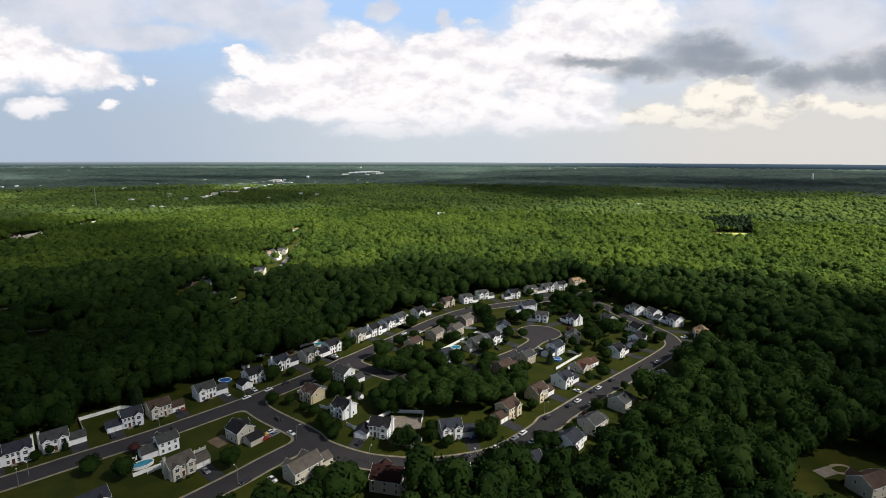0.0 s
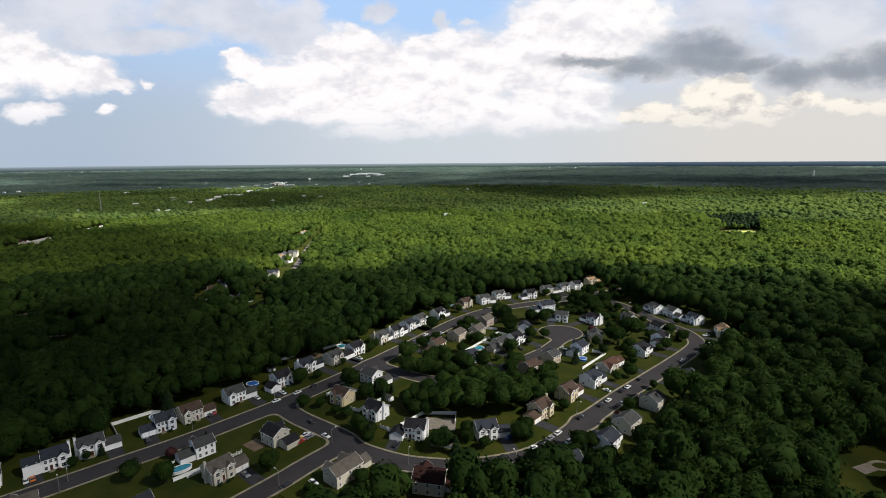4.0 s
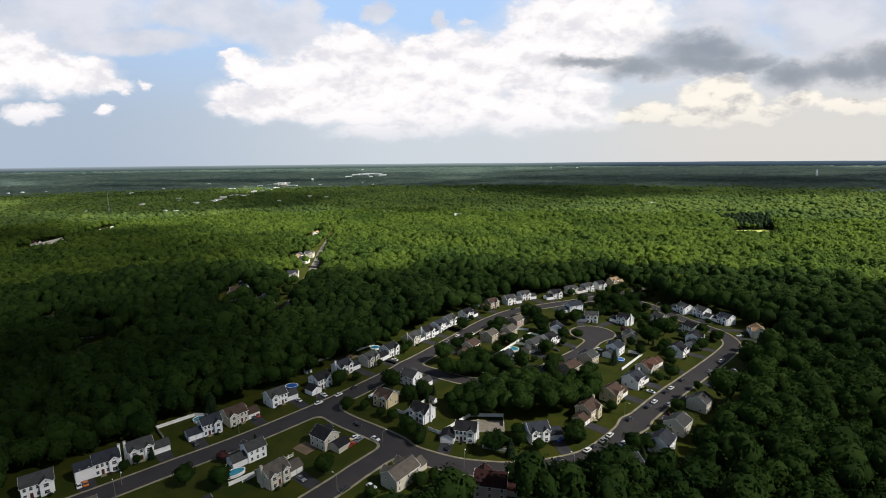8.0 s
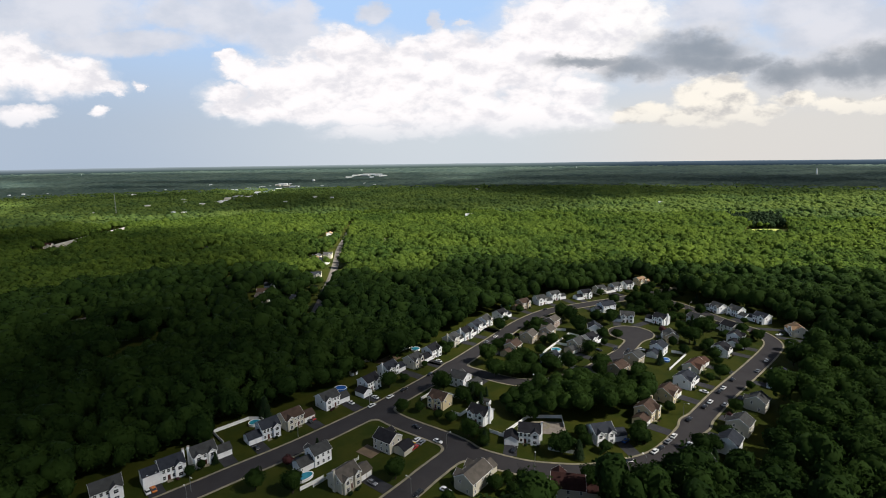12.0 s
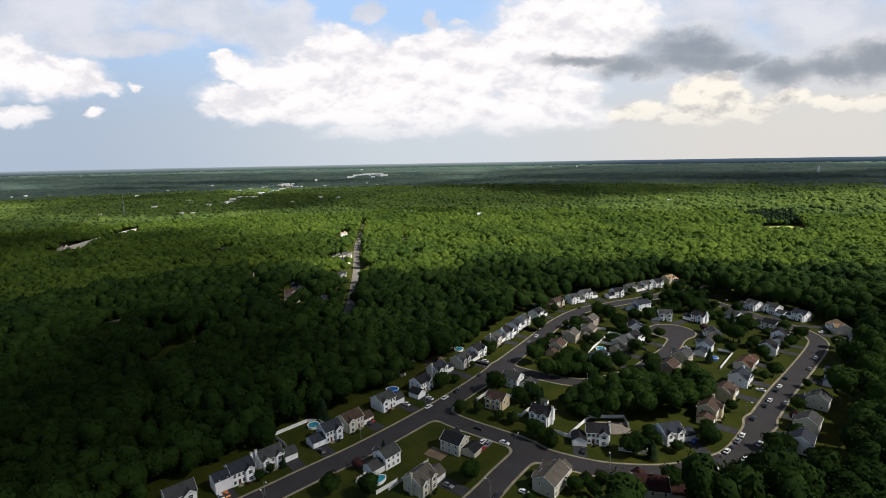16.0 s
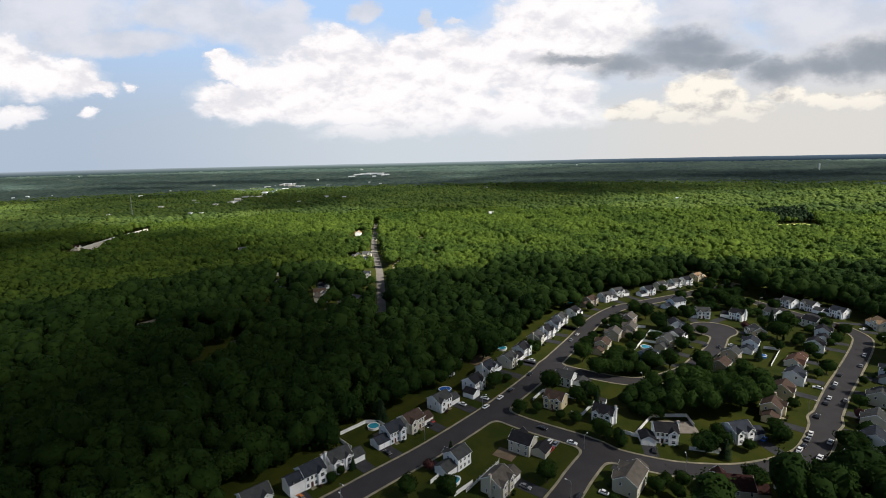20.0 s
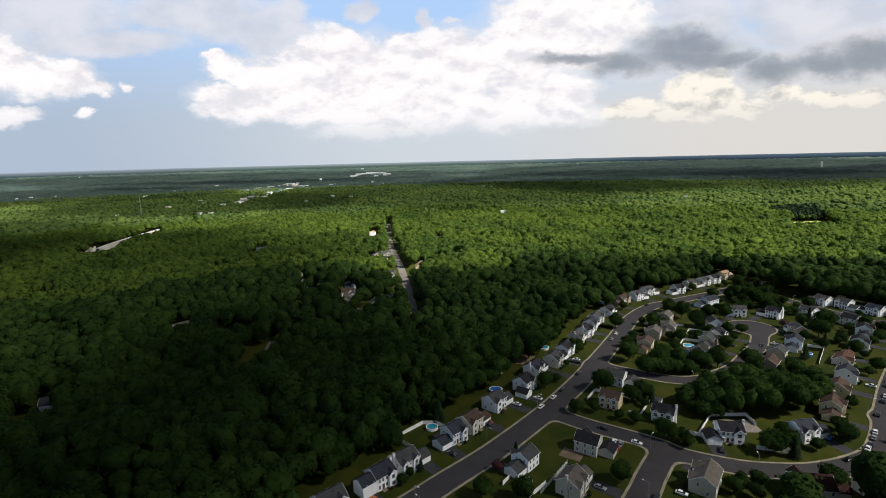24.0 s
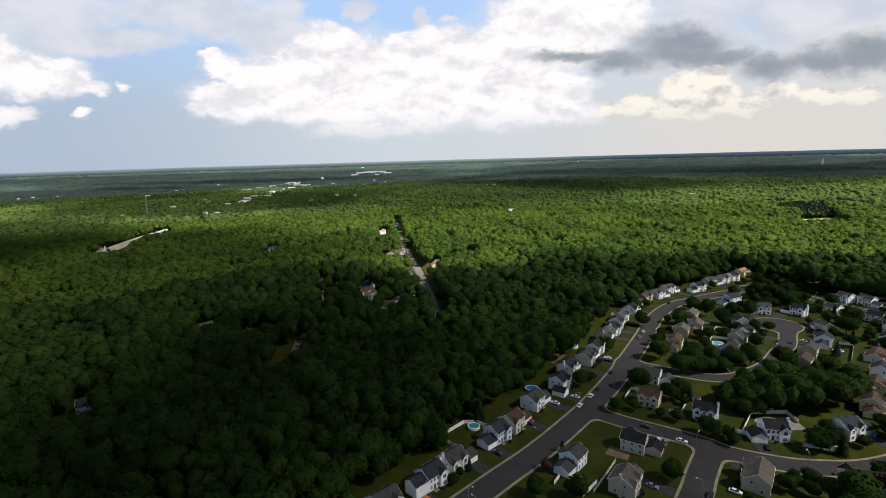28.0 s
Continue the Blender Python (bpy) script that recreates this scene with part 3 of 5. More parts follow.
def house(x, y, deg, wall, roof, garage=0, chimney=0, w=9.5, d=8.4, storeys=2, gable=0, twin=False, wing=False, garage_front=1.2, far=False):
    """A house that looks to -y of its own: a main block with its ridge along the street, front gables, a garage wing and a chimney."""
    eave = 5.3 if storeys == 2 else 2.9
    pitch = 0.62
    words = f"{WALL_WORDS[wall]} {'two-storey' if storeys == 2 else 'one-storey'} house with {ROOF_WORDS[roof]} shingle roof"
    if garage:
        words += " and garage"
    home = tagged(new("house"), words, "house", "houses of the estate")
    home.matrix_basis = at(x, y, 0, deg)
    wm, rm = MATS[wall], MATS["roof_" + roof]
    x0, x1, y0, y1 = -w / 2, w / 2, -d / 2, d / 2
    HOUSES.append((x, y, deg, w, d, garage, garage_front))
    child("wall", polys("wall", *gable_walls(x0, x1, y0, y1, eave, pitch, "x"), wm), home)
    child("roof", polys("roof", *gable_roof(x0, x1, y0, y1, eave, pitch, "x"), rm), home)
    for x_end in (x0, x1):
        child("barge_board", polys("barge_board", *rake(x_end, y0, y1, eave, pitch), trim), home)
    bays = []
    if twin:
        bays = [(x0 + 0.45, x0 + w * 0.38, 1.1), (x1 - w * 0.38, x1 - 0.45, 0.8)]
    else:
        side = gable if gable else (-garage if garage else 1)
        bays = [(x0 + 0.45, x0 + w * 0.44, 1.2)] if side < 0 else [(x1 - w * 0.44, x1 - 0.45, 1.2)]
    for a, b, out in bays:
        child("gable_wall", polys("gable_wall", *gable_walls(a, b, y0 - out, 0, eave, 0.8, "y"), wm), home)
        child("gable_roof", polys("gable_roof", *gable_roof(a, b, y0 - out, 0.2, eave, 0.8, "y"), rm), home)
        child("barge_board", polys("barge_board", *fascia(a, b, y0 - out, eave, 0.8), trim), home)
        for z in ((1.5, 4.2) if storeys == 2 else (1.5,)):
            add_window(home, (a + b) / 2, y0 - out, z, 0, 1.5, 1.4)
        if storeys == 2:
            add_window(home, (a + b) / 2, y0 - out, eave + 0.62, 0, 0.6, 0.5)
    if far:
        add_window(home, 0, y0, 4.2, 0, 1.5, 1.4)
        add_window(home, -2.5, y0, 1.5, 0, 1.5, 1.4)
        return home
    taken = [(a - 0.5, b + 0.5) for a, b, _ in bays]
    free = [px for px in np.linspace(x0 + 1.1, x1 - 1.1, 5) if not any(a < px < b for a, b in taken)]
    door_x = free[len(free) // 2] if free else 0.0
    for px in free:
        if storeys == 2:
            add_window(home, px, y0, 4.2, 0)
        if abs(px - door_x) > 0.6:
            add_window(home, px, y0, 1.5, 0)
    door = child("front_door", shared("door", lambda: polys("front_door", *block(-0.5, 0.5, -0.07, 0.02, 0, 2.1), door_mat)), home, at(door_x, y0, 0.25))
    child("door_frame", shared("door_frame", lambda: polys("door_frame", *joined([block(-0.68, -0.52, -0.1, 0.02, 0, 2.25), block(0.52, 0.68, -0.1, 0.02, 0, 2.25),
          block(-0.68, 0.68, -0.12, 0.02, 2.25, 2.42)]), trim)), door)
    child("step", shared("step", lambda: polys("step", *joined([block(-1.0, 1.0, -1.3, -0.1, -0.25, 0.0), block(-1.0, 1.0, -1.7, -1.3, -0.25, -0.12)]), concrete)), home, at(door_x, y0, 0.25))
    for s in (-1, 1):
        if s == garage and storeys == 2:
            spots = [(-1.8, 4.2), (1.8, 4.2)]
        else:
            spots = [(-1.8, 4.2), (1.6, 1.5)] if storeys == 2 else [(0.0, 1.5)]
        for py, pz in spots:
            add_window(home, s * w / 2, py, pz, 90 * s, 0.8, 1.2)
    for px in np.linspace(x0 + 1.5, x1 - 1.5, 3):
        for pz in ((1.5, 4.2) if storeys == 2 else (1.5,)):
            add_window(home, px, y1, pz, 180)
    gw = 6.2
    if garage:
        gx0, gx1 = (x1 - 0.02, x1 + gw) if garage > 0 else (x0 - gw, x0 + 0.02)
        gy0, gy1 = y0 - garage_front + 1.4, y0 - garage_front + 8.0
        ge = 5.0 if wing else 2.75
        axis = "x" if wing or garage_front < 2 else "y"
        child("garage_wall", polys("garage_wall", *gable_walls(gx0, gx1, gy0, gy1, ge, 0.55, axis), wm), home)
        child("garage_roof", polys("garage_roof", *gable_roof(gx0, gx1, gy0, gy1, ge, 0.55, axis, 0.3), rm), home)
        for k in (-1, 1):
            gd = child("garage_door", shared("garage_door", lambda: polys("garage_door", *joined([block(-1.22, 1.22, -0.05, 0.02, 0.53 * n + 0.02, 0.53 * n + 0.51) for n in range(4)]), trim)),
                       home, at((gx0 + gx1) / 2 + k * 1.4, gy0, 0.05))
        if wing:
            for k in (-1, 1):
                a = (gx0 + gx1) / 2 + k * 1.55
                child("dormer_wall", polys("dormer_wall", *gable_walls(a - 0.8, a + 0.8, gy0 - 0.05, gy0 + 1.6, ge, 0.8, "y"), wm), home)
                child("dormer_roof", polys("dormer_roof", *gable_roof(a - 0.8, a + 0.8, gy0 - 0.05, gy0 + 1.8, ge, 0.8, "y", 0.2, 0.1), rm), home)
                add_window(home, a, gy0, 4.3, 0, 0.8, 1.1)
        gm = home.matrix_basis @ Matrix.Translation(((gx0 + gx1) / 2, gy0, 0))
        reach = next((s for s in np.arange(1.0, 34.0, 0.5) if kerb_distance(np.array([tuple((gm @ Vector((0, -s, 0))).xy)]))[0] < 1.6), 12.0)
        me = polys("driveway", *block(-2.9, 2.9, -reach, 0, 0.005, 0.06), drive)
        lane_ob = tagged(new("driveway", me), "dark asphalt driveway in front of a garage", "driveway", "driveways", kind="structure")
        lane_ob.matrix_basis = gm
    if chimney:
        cx = x0 - 0.45 if chimney < 0 else x1 + 0.45
        stack = child("chimney", polys("chimney", *joined([block(cx - 0.45, cx + 0.45, -1.0, 0.4, 0, 3.4), block(cx - 0.45, cx + 0.45, -0.7, 0.1, 3.4, eave + d / 2 * pitch + 1.0)]), wm), home)
        child("chimney_cap", polys("chimney_cap", *block(cx - 0.55, cx + 0.55, -0.8, 0.2, eave + d / 2 * pitch + 1.0, eave + d / 2 * pitch + 1.15), brick_mat), stack)
    child("gutter", polys("gutter", *joined([block(x0 - 0.35, x1 + 0.35, yy - 0.08, yy, eave - 0.2, eave - 0.06) for yy in (y0 - 0.36, y1 + 0.44)]), trim), home)
    return home


house(-196.8, 175.3, 41, "white", "grey", 0, 0, w=10)
house(-180.0, 189.6, 42, "white", "slate", -1, 1, wing=True, w=9)
house(-171.3, 198.3, 42, "white", "grey", 1, -1, twin=True)
house(-150.3, 218.5, 42, "bluegrey", "slate", -1, 0, w=8.5)
house(-142.3, 227.0, 46, "cream", "brown", 1, 0, gable=-1)
house(-128.6, 245.8, 46, "white", "grey", 1, 0, gable=-1)
house(-110.0, 265.5, 52, "white", "charcoal", -1, 0, garage_front=4.5)
house(-101.0, 283.1, 52, "white", "slate", 1, -1, twin=True)
house(-86.9, 295.3, 55, "cream", "grey", 1, 0, twin=True)
house(-76.0, 310.5, 56, "white", "charcoal", -1, 0)
house(-62.5, 330.6, 56, "cream", "grey", 1, -1)
house(-53.3, 342.6, 56, "white", "charcoal", 1, -1, gable=1)
house(-44.6, 356.9, 57, "white", "slate", 1, 0)
house(-36.6, 369.6, 57, "white", "grey", -1, 0)
house(-22.6, 384.9, 49, "white", "charcoal", 1, 0)
house(0.6, 414.6, 39, "tan", "brown", -1, 0, gable=1)
house(17.1, 425.4, 25, "white", "grey", 1, 0)
house(32.2, 438.9, 24, "white", "grey", 1, 0, twin=True)
house(61.2, 442.3, 23, "white", "charcoal", -1, 0)
house(79.4, 456.9, 26, "cream", "grey", 1, 0)
house(97.0, 466.0, 26, "white", "grey", -1, 0)
house(111.2, 473.5, 26, "white", "charcoal", 0, 0, w=9)
house(129.5, 488.0, 26, "yellow", "tanroof", 1, 0, twin=True)
house(-22.2, 315.2, -124, "yellow", "brown", 1, 0, gable=-1)
house(-8.2, 334.3, -123, "tan", "taupe", -1, 0)
house(6.5, 343.6, -123, "tan", "taupe", 1, 0)
house(14.5, 365.6, -131, "rose", "taupe", -1, 0)
house(67.8, 402.8, -156, "bluegrey", "slate", 1, 0, w=13)
house(74.6, 375.0, -15, "white", "grey", -1, 0, twin=True)
house(98.1, 367.7, -56, "white", "charcoal", -1, 1)
house(40.9, 348.4, 77, "white", "slate", 1, 0)
house(30.9, 327.3, 43, "white", "charcoal", 1, 0)
house(20.2, 318.6, 43, "tan", "grey", -1, 0)
house(-2.4, 295.3, 32, "blue", "slate", 1, 0, twin=True)
house(87.9, 330.1, -103, "tan", "grey", -1, 0)
house(70.8, 309.4, -131, "white", "slate", 1, 0)
house(49.4, 294.0, -137, "tan", "grey", 0, 0, w=8)
house(33.4, 278.2, -137, "tan", "brown", -1, 0)
house(81.2, 284.3, 42, "cream", "redbrown", 1, 0, storeys=1, w=13)
house(64.4, 262.2, 42, "white", "slate", 1, 1)
house(47.1, 246.4, 44, "yellow", "brown", 1, 0)
house(29.8, 229.1, 47, "yellow", "brown", -1, 1)
house(138.5, 346.7, 111, "white", "charcoal", 1, 0)
house(130.1, 326.3, 49, "white", "charcoal", -1, 0)
house(108.6, 305.1, 44, "white", "charcoal", 1, 0)
house(123.9, 367.2, 108, "white", "grey", -1, 0)
house(156.3, 394.4, -74, "white", "grey", -1, 0)
house(165.5, 384.4, -72, "white", "grey", 1, 0)
house(174.4, 366.3, -69, "white", "slate", -1, 0, gable=1)
house(181.1, 337.7, -106, "cream", "tanroof", -1, 0, w=12)
house(175.7, 314.8, -131, "bluegrey", "slate", -1, 0)
house(118.1, 262.0, -138, "bluegrey", "slate", 1, 0, gable=-1)
house(88.1, 235.1, -136, "cream", "grey", -1, 0, w=8.5)
house(67.3, 214.3, -136, "cream", "grey", -1, 0, w=9)
house(53.3, 199.5, -133, "white", "slate", -1, 0, gable=1)
house(32.8, 183.6, -157, "bluegrey", "slate", 1, 0, w=9)
house(-0.3, 171.5, -168, "white", "maroon", -1, 0, w=9)
house(-22.9, 172.9, 168, "cream", "maroon", -1, 0, w=12, d=10)
house(-57.7, 179.3, -129, "cream", "taupe", -1, 0, w=13, twin=True)
house(-93.6, 206.1, 144, "cream", "charcoal", -1, 0, garage_front=2)
house(-121.9, 197.1, -134, "white", "grey", 1, 0, gable=1, w=8.0, d=7.4)
house(-108.0, 180.7, 51, "cream", "taupe", 1, -1, twin=True)
house(-127.0, 157.5, 51, "white", "slate", 0, 0, w=10)
house(-168.5, 158.5, -138, "cream", "taupe", 0, 0, w=10)
house(-70.4, 243.7, -36, "yellow", "brown", 0, 0, twin=True)
house(-51.0, 228.1, -36, "white", "charcoal", 0, 1, twin=True)
house(-30.3, 210.9, -12, "white", "charcoal", -1, 1, garage_front=4)
house(1.2, 209.9, 12, "white", "slate", 1, 0, twin=True)
house(-59.0, 267.9, 143, "white", "grey", -1, 0, garage_front=3)
house(160.5, 171.0, 200, "cream", "brown", 0, 0, w=12)

# ---- houses out in the woods ----
FAR_HOMES = []


def far_house(x, y, deg, wall, roof, w=11.0):
    FAR_HOMES.append((x, y))
    house(x, y, deg, wall, roof, 0, 0, w=w, far=True)


for x, y, deg, wall, roof in ((-354, 259, 20, "bluegrey", "slate"), (-530, 476, 60, "white", "grey"), (-516, 470, 60, "white", "grey"), (-722, 815, 30, "yellow", "tanroof"),
                              (-664, 760, 10, "cream", "maroon"), (-678, 637, 80, "cream", "redbrown"), (-636, 576, 30, "white", "grey"), (-378, 683, 0, "white", "grey"),
                              (-267, 533, -20, "white", "slate"), (-452, 384, 15, "bluegrey", "grey"), (-346, 376, 50, "bluegrey", "taupe"), (-270, 458, 0, "cream", "grey")):
    far_house(x, y, deg, wall, roof)
for x, y, deg, wall, roof in ((-172, 566, 95, "yellow", "tanroof"), (-255, 846, -90, "white", "tanroof"), (-229, 449, -85, "white", "grey"), (-206, 424, -85, "bluegrey", "grey"),
                              (-236, 463, 10, "white", "brown"), (-245, 755, -90, "cream", "tanroof"), (-225, 622, -90, "white", "tanroof"), (-301, 350, 30, "bluegrey", "slate"),
                              (-227, 640, -90, "cream", "grey"), (-281, 594, 0, "white", "grey"), (-385, 703, 40, "cream", "grey"), (-5, 682, 10, "tan", "redbrown")):
    far_house(x, y, deg, wall, roof)
for k, (x, y) in enumerate(((-282, 503), (-238, 488), (-231, 446), (-217, 512), (-197, 436), (-212, 400), (-216, 651), (-213, 613), (-166, 579), (-148, 603), (-203, 532),
                            (-147, 758), (-125, 625), (-396, 707), (-491, 971), (-488, 1022), (-778, 818), (-697, 728), (-343, 714), (-309, 818), (-391, 973), (-201, 790), (-300, 560))):
    far_house(x, y, (k * 53) % 70 - 35, ("white", "bluegrey", "cream", "white")[k % 4], ("grey", "slate", "taupe")[k % 3])
for x, y, deg, wall, roof in ((224, 1228, 5, "white", "grey"), (244, 1236, 20, "white", "slate"), (206, 1240, -10, "white", "grey"), (-1436, 2072, 0, "white", "grey"),
                              (-1410, 2085, 10, "white", "grey"), (-1710, 2150, 0, "white", "grey"), (-1120, 1740, 0, "white", "grey"), (-640, 1560, 10, "white", "grey"),
                              (-980, 1500, 0, "cream", "grey"), (-1240, 1420, 20, "white", "brown"), (116, 2078, 0, "white", "grey"), (140, 2090, 0, "white", "grey"),
                              (-560, 1230, 5, "white", "grey"), (-480, 1390, 0, "cream", "grey"), (-330, 1120, 80, "white", "tanroof"), (-700, 1330, 0, "white", "grey")):
    far_house(x, y, deg, wall, roof, 14.0)

# ---- fences ----
def fence(*pts, pickets=False):
    """White vinyl fence: posts with caps, and solid panels or spaced pickets between them."""
    first = pts[0]
    thing = tagged(new("fence"), "white picket fence with spaced boards along a garden" if pickets else "white vinyl privacy fence round a back garden", "fence", "garden fences")
    thing.matrix_basis = at(*first)
    post = shared("post", lambda: polys("post", *joined([block(-0.07, 0.07, -0.07, 0.07, 0, 1.85), block(-0.1, 0.1, -0.1, 0.1, 1.85, 1.93)]), vinyl))
    for (ax, ay), (bx, by) in zip(pts, pts[1:]):
        run = math.hypot(bx - ax, by - ay)
        n = max(1, round(run / 2.4))
        deg = math.degrees(math.atan2(by - ay, bx - ax))
        step = run / n
        panel = shared(("panel", round(step, 2)), lambda: polys("panel", *joined([block(0.07, step - 0.07, -0.025, 0.025, 0.08, 1.7), block(0.07, step - 0.07, -0.05, 0.05, 1.62, 1.75),
                       block(0.07, step - 0.07, -0.05, 0.05, 0.05, 0.2)]), vinyl))
        if pickets:
            count = max(4, int(step / 0.3))
            panel = shared(("pickets", round(step, 2)), lambda: polys("panel", *joined([block(0.07, step - 0.07, -0.03, 0.03, z, z + 0.1) for z in (0.25, 1.2)] + [
                           block(step * (i + 0.5) / count - 0.07, step * (i + 0.5) / count + 0.07, -0.055, -0.031, 0.08, 1.45) for i in range(count)]), vinyl))
        for k in range(n):
            u = k / n
            p = (ax + (bx - ax) * u - first[0], ay + (by - ay) * u - first[1])
            child("post", post, thing, at(*p, 0, deg))
            child("panel", panel, thing, at(*p, 0, deg))
    child("post", post, thing, at(pts[-1][0] - first[0], pts[-1][1] - first[1], 0, deg))
    return thing


fence((-167.4, 210.2), (-176.6, 219.8), (-164.1, 231.8), (-158.1, 231.5), (-154.1, 227.6))
fence((-80.5, 249.4), (-73.4, 258.7), (-54.8, 247.4))
fence((-65.0, 234.4), (-60.5, 232.0), (-50.2, 244.7))
fence((-43.9, 213.5), (-35.5, 211.2))
fence((-41.6, 214.3), (-27.9, 229.3), (-11.6, 228.5), (-12.5, 219.7))
fence((-23.8, 201.8), (-12.3, 198.0), (-11.5, 203.9))
fence((13.6, 355.9), (22.0, 354.0))
fence((-0.0, 340.0), (12.0, 334.7))
fence((30.9, 338.0), (21.8, 345.5), (-3.6, 310.8))
fence((9.0, 327.3), (16.8, 322.5))
fence((79.2, 309.5), (86.8, 305.2), (65.4, 281.9))
fence((-123.7, 295.5), (-113.5, 304.1))
fence((-97.9, 315.9), (-87.5, 327.8))
fence((-124.3, 177.1), (-117.0, 184.1))
fence((-119.8, 179.1), (-105.1, 196.9), pickets=True)
fence((-133.1, 184.8), (-130.0, 188.9))
fence((-47.8, 216.9), (-38.5, 210.4))


# ---- pools, sheds and garden things ----
def pool(x, y, deg, rx, ry, high=1.2, cover=False):
    """An above-ground pool: a ribbed steel wall, a rim and the water, or a sunken one with a stone rim."""
    n = 28
    ring = [(math.cos(2 * math.pi * k / n), math.sin(2 * math.pi * k / n)) for k in range(n)]
    thing = tagged(new("pool"), "round above-ground swimming pool with blue cover" if cover else ("blue oval swimming pool on the lawn" if high > 0.5 else "blue sunken pool with pale stone rim"), "swimming pool", "pools")
    thing.matrix_basis = at(x, y, 0, deg)
    v, f = [], []
    for k, (c, s) in enumerate(ring):
        v += [(rx * c, ry * s, 0), (rx * c, ry * s, high), ((rx - 0.15) * c, (ry - 0.15) * s, high), ((rx - 0.15) * c, (ry - 0.15) * s, 0)]
        a, b = 4 * k, 4 * ((k + 1) % n)
        f += [(a, b, b + 1, a + 1), (a + 2, b + 2, b + 3, a + 3)]
    child("pool_wall", polys("pool_wall", v, f, trim if not cover else blue_cover), thing)
    v, f = [], []
    wide = 0.2 if high > 0.5 else 1.2
    for k, (c, s) in enumerate(ring):
        v += [((rx + wide) * c, (ry + wide) * s, high), ((rx - 0.2) * c, (ry - 0.2) * s, high), ((rx - 0.2) * c, (ry - 0.2) * s, high + 0.06), ((rx + wide) * c, (ry + wide) * s, high + 0.06)]
        a, b = 4 * k, 4 * ((k + 1) % n)
        f += [(a, b, b + 1, a + 1), (a + 1, b + 1, b + 2, a + 2), (a + 2, b + 2, b + 3, a + 3), (a + 3, b + 3, b, a)]
    child("rim", polys("rim", v, f, concrete if high < 0.5 else trim), thing)
    child("cover" if cover else "water", polys("water", [((rx - 0.16) * c, (ry - 0.16) * s, high - (0.02 if cover else 0.12)) for c, s in ring], [tuple(range(n))], blue_cover if cover else water), thing)
    return thing


pool(-159.8, 227.5, 0, 2.7, 2.7, 1.2)
pool(-125.4, 263.6, 0, 3.4, 2.8, 1.1, cover=True)
pool(-125.1, 184.4, 40, 4.2, 2.4, 1.2)
pool(-24.6, 222.0, 0, 5.0, 2.6, 0.1)
pool(-4.0, 304.3, 0, 2.6, 2.6, 1.2)
pool(6.0, 315.5, 0, 3.2, 3.2, 1.2)
pool(-34.3, 384.0, 55, 4.2, 2.6, 0.1)
pool(-13.6, 417.6, 0, 4.6, 3.2, 1.2)
pool(-86.5, 320.5, 0, 3.0, 3.0, 1.2)
pool(69.5, 296.5, 0, 2.6, 2.6, 1.2, cover=True)
pool(160.5, 184.7, 10, 4.0, 2.4, 0.1)


def shed(x, y, deg, wall="white", roof="grey"):
    thing = tagged(new("garden_shed"), "small white wooden garden shed with pitched roof", "shed", "garden sheds")
    thing.matrix_basis = at(x, y, 0, deg)
    child("wall", polys("wall", *gable_walls(-2, 2, -1.4, 1.4, 2.1, 0.6, "x"), MATS[wall]), thing)
    child("roof", polys("roof", *gable_roof(-2, 2, -1.4, 1.4, 2.1, 0.6, "x", 0.2, 0.1), MATS["roof_" + roof]), thing)
    child("door", polys("door", *block(-0.6, 0.6, -1.46, -1.38, 0.05, 1.9), timber), thing)


shed(-121.5, 283.0, 46)
shed(-46.5, 244.5, -36)
shed(-15.5, 203.5, -12, "tan", "taupe")


def patio(x, y, deg, w, d, mat, words):
    ob = tagged(new("patio", polys("patio", *bevelled(-w / 2, w / 2, -d / 2, d / 2, 0.0, 0.10, 0.02), mat)), words, "patio", kind="structure")
    ob.matrix_basis = at(x, y, 0, deg)


patio(-101.5, 203.0, 144, 9, 7, dirt, "bare earth and stone patio beside a house")
patio(-19.5, 220.0, -5, 15, 11, MATS["pale_stone"], "pale stone terrace round a pool")
patio(-103.5, 304.5, 50, 16, 9, dirt, "bare brown earth in a back garden")
patio(153.0, 183.0, 20, 9, 5, MATS["pale_stone"], "pale stone terrace behind a house")
patio(-156.0, 222.0, 44, 6, 4.5, timber, "raised timber deck behind a house")
patio(150.0, 466.0, 26, 26, 12, concrete, "pale concrete forecourt in front of a house")


# ---- street lamps ----
def street_lamp(x, y, deg):
    thing = tagged(new("street_lamp"), "slim grey steel street lamp with one arm", "street lamp", "street lamps")
    thing.matrix_basis = at(x, y, 0, deg)
    child("post", shared("lamp_post", lambda: polys("post", *tube([(0, 0, 0), (0, 0, 3), (0, 0, 6.4)], [0.13, 0.11, 0.08]), pole_mat)), thing)
    child("arm", shared("lamp_arm", lambda: polys("arm", *tube([(0, 0, 6.2), (0.5, 0, 6.6), (1.2, 0, 6.8), (1.9, 0, 6.85)], [0.06, 0.05, 0.05, 0.05], 6), pole_mat)), thing)
    child("lamp_head", shared("lamp_head", lambda: polys("lamp_head", *bevelled(1.7, 2.5, -0.17, 0.17, 6.72, 6.92, 0.05), trim)), thing)


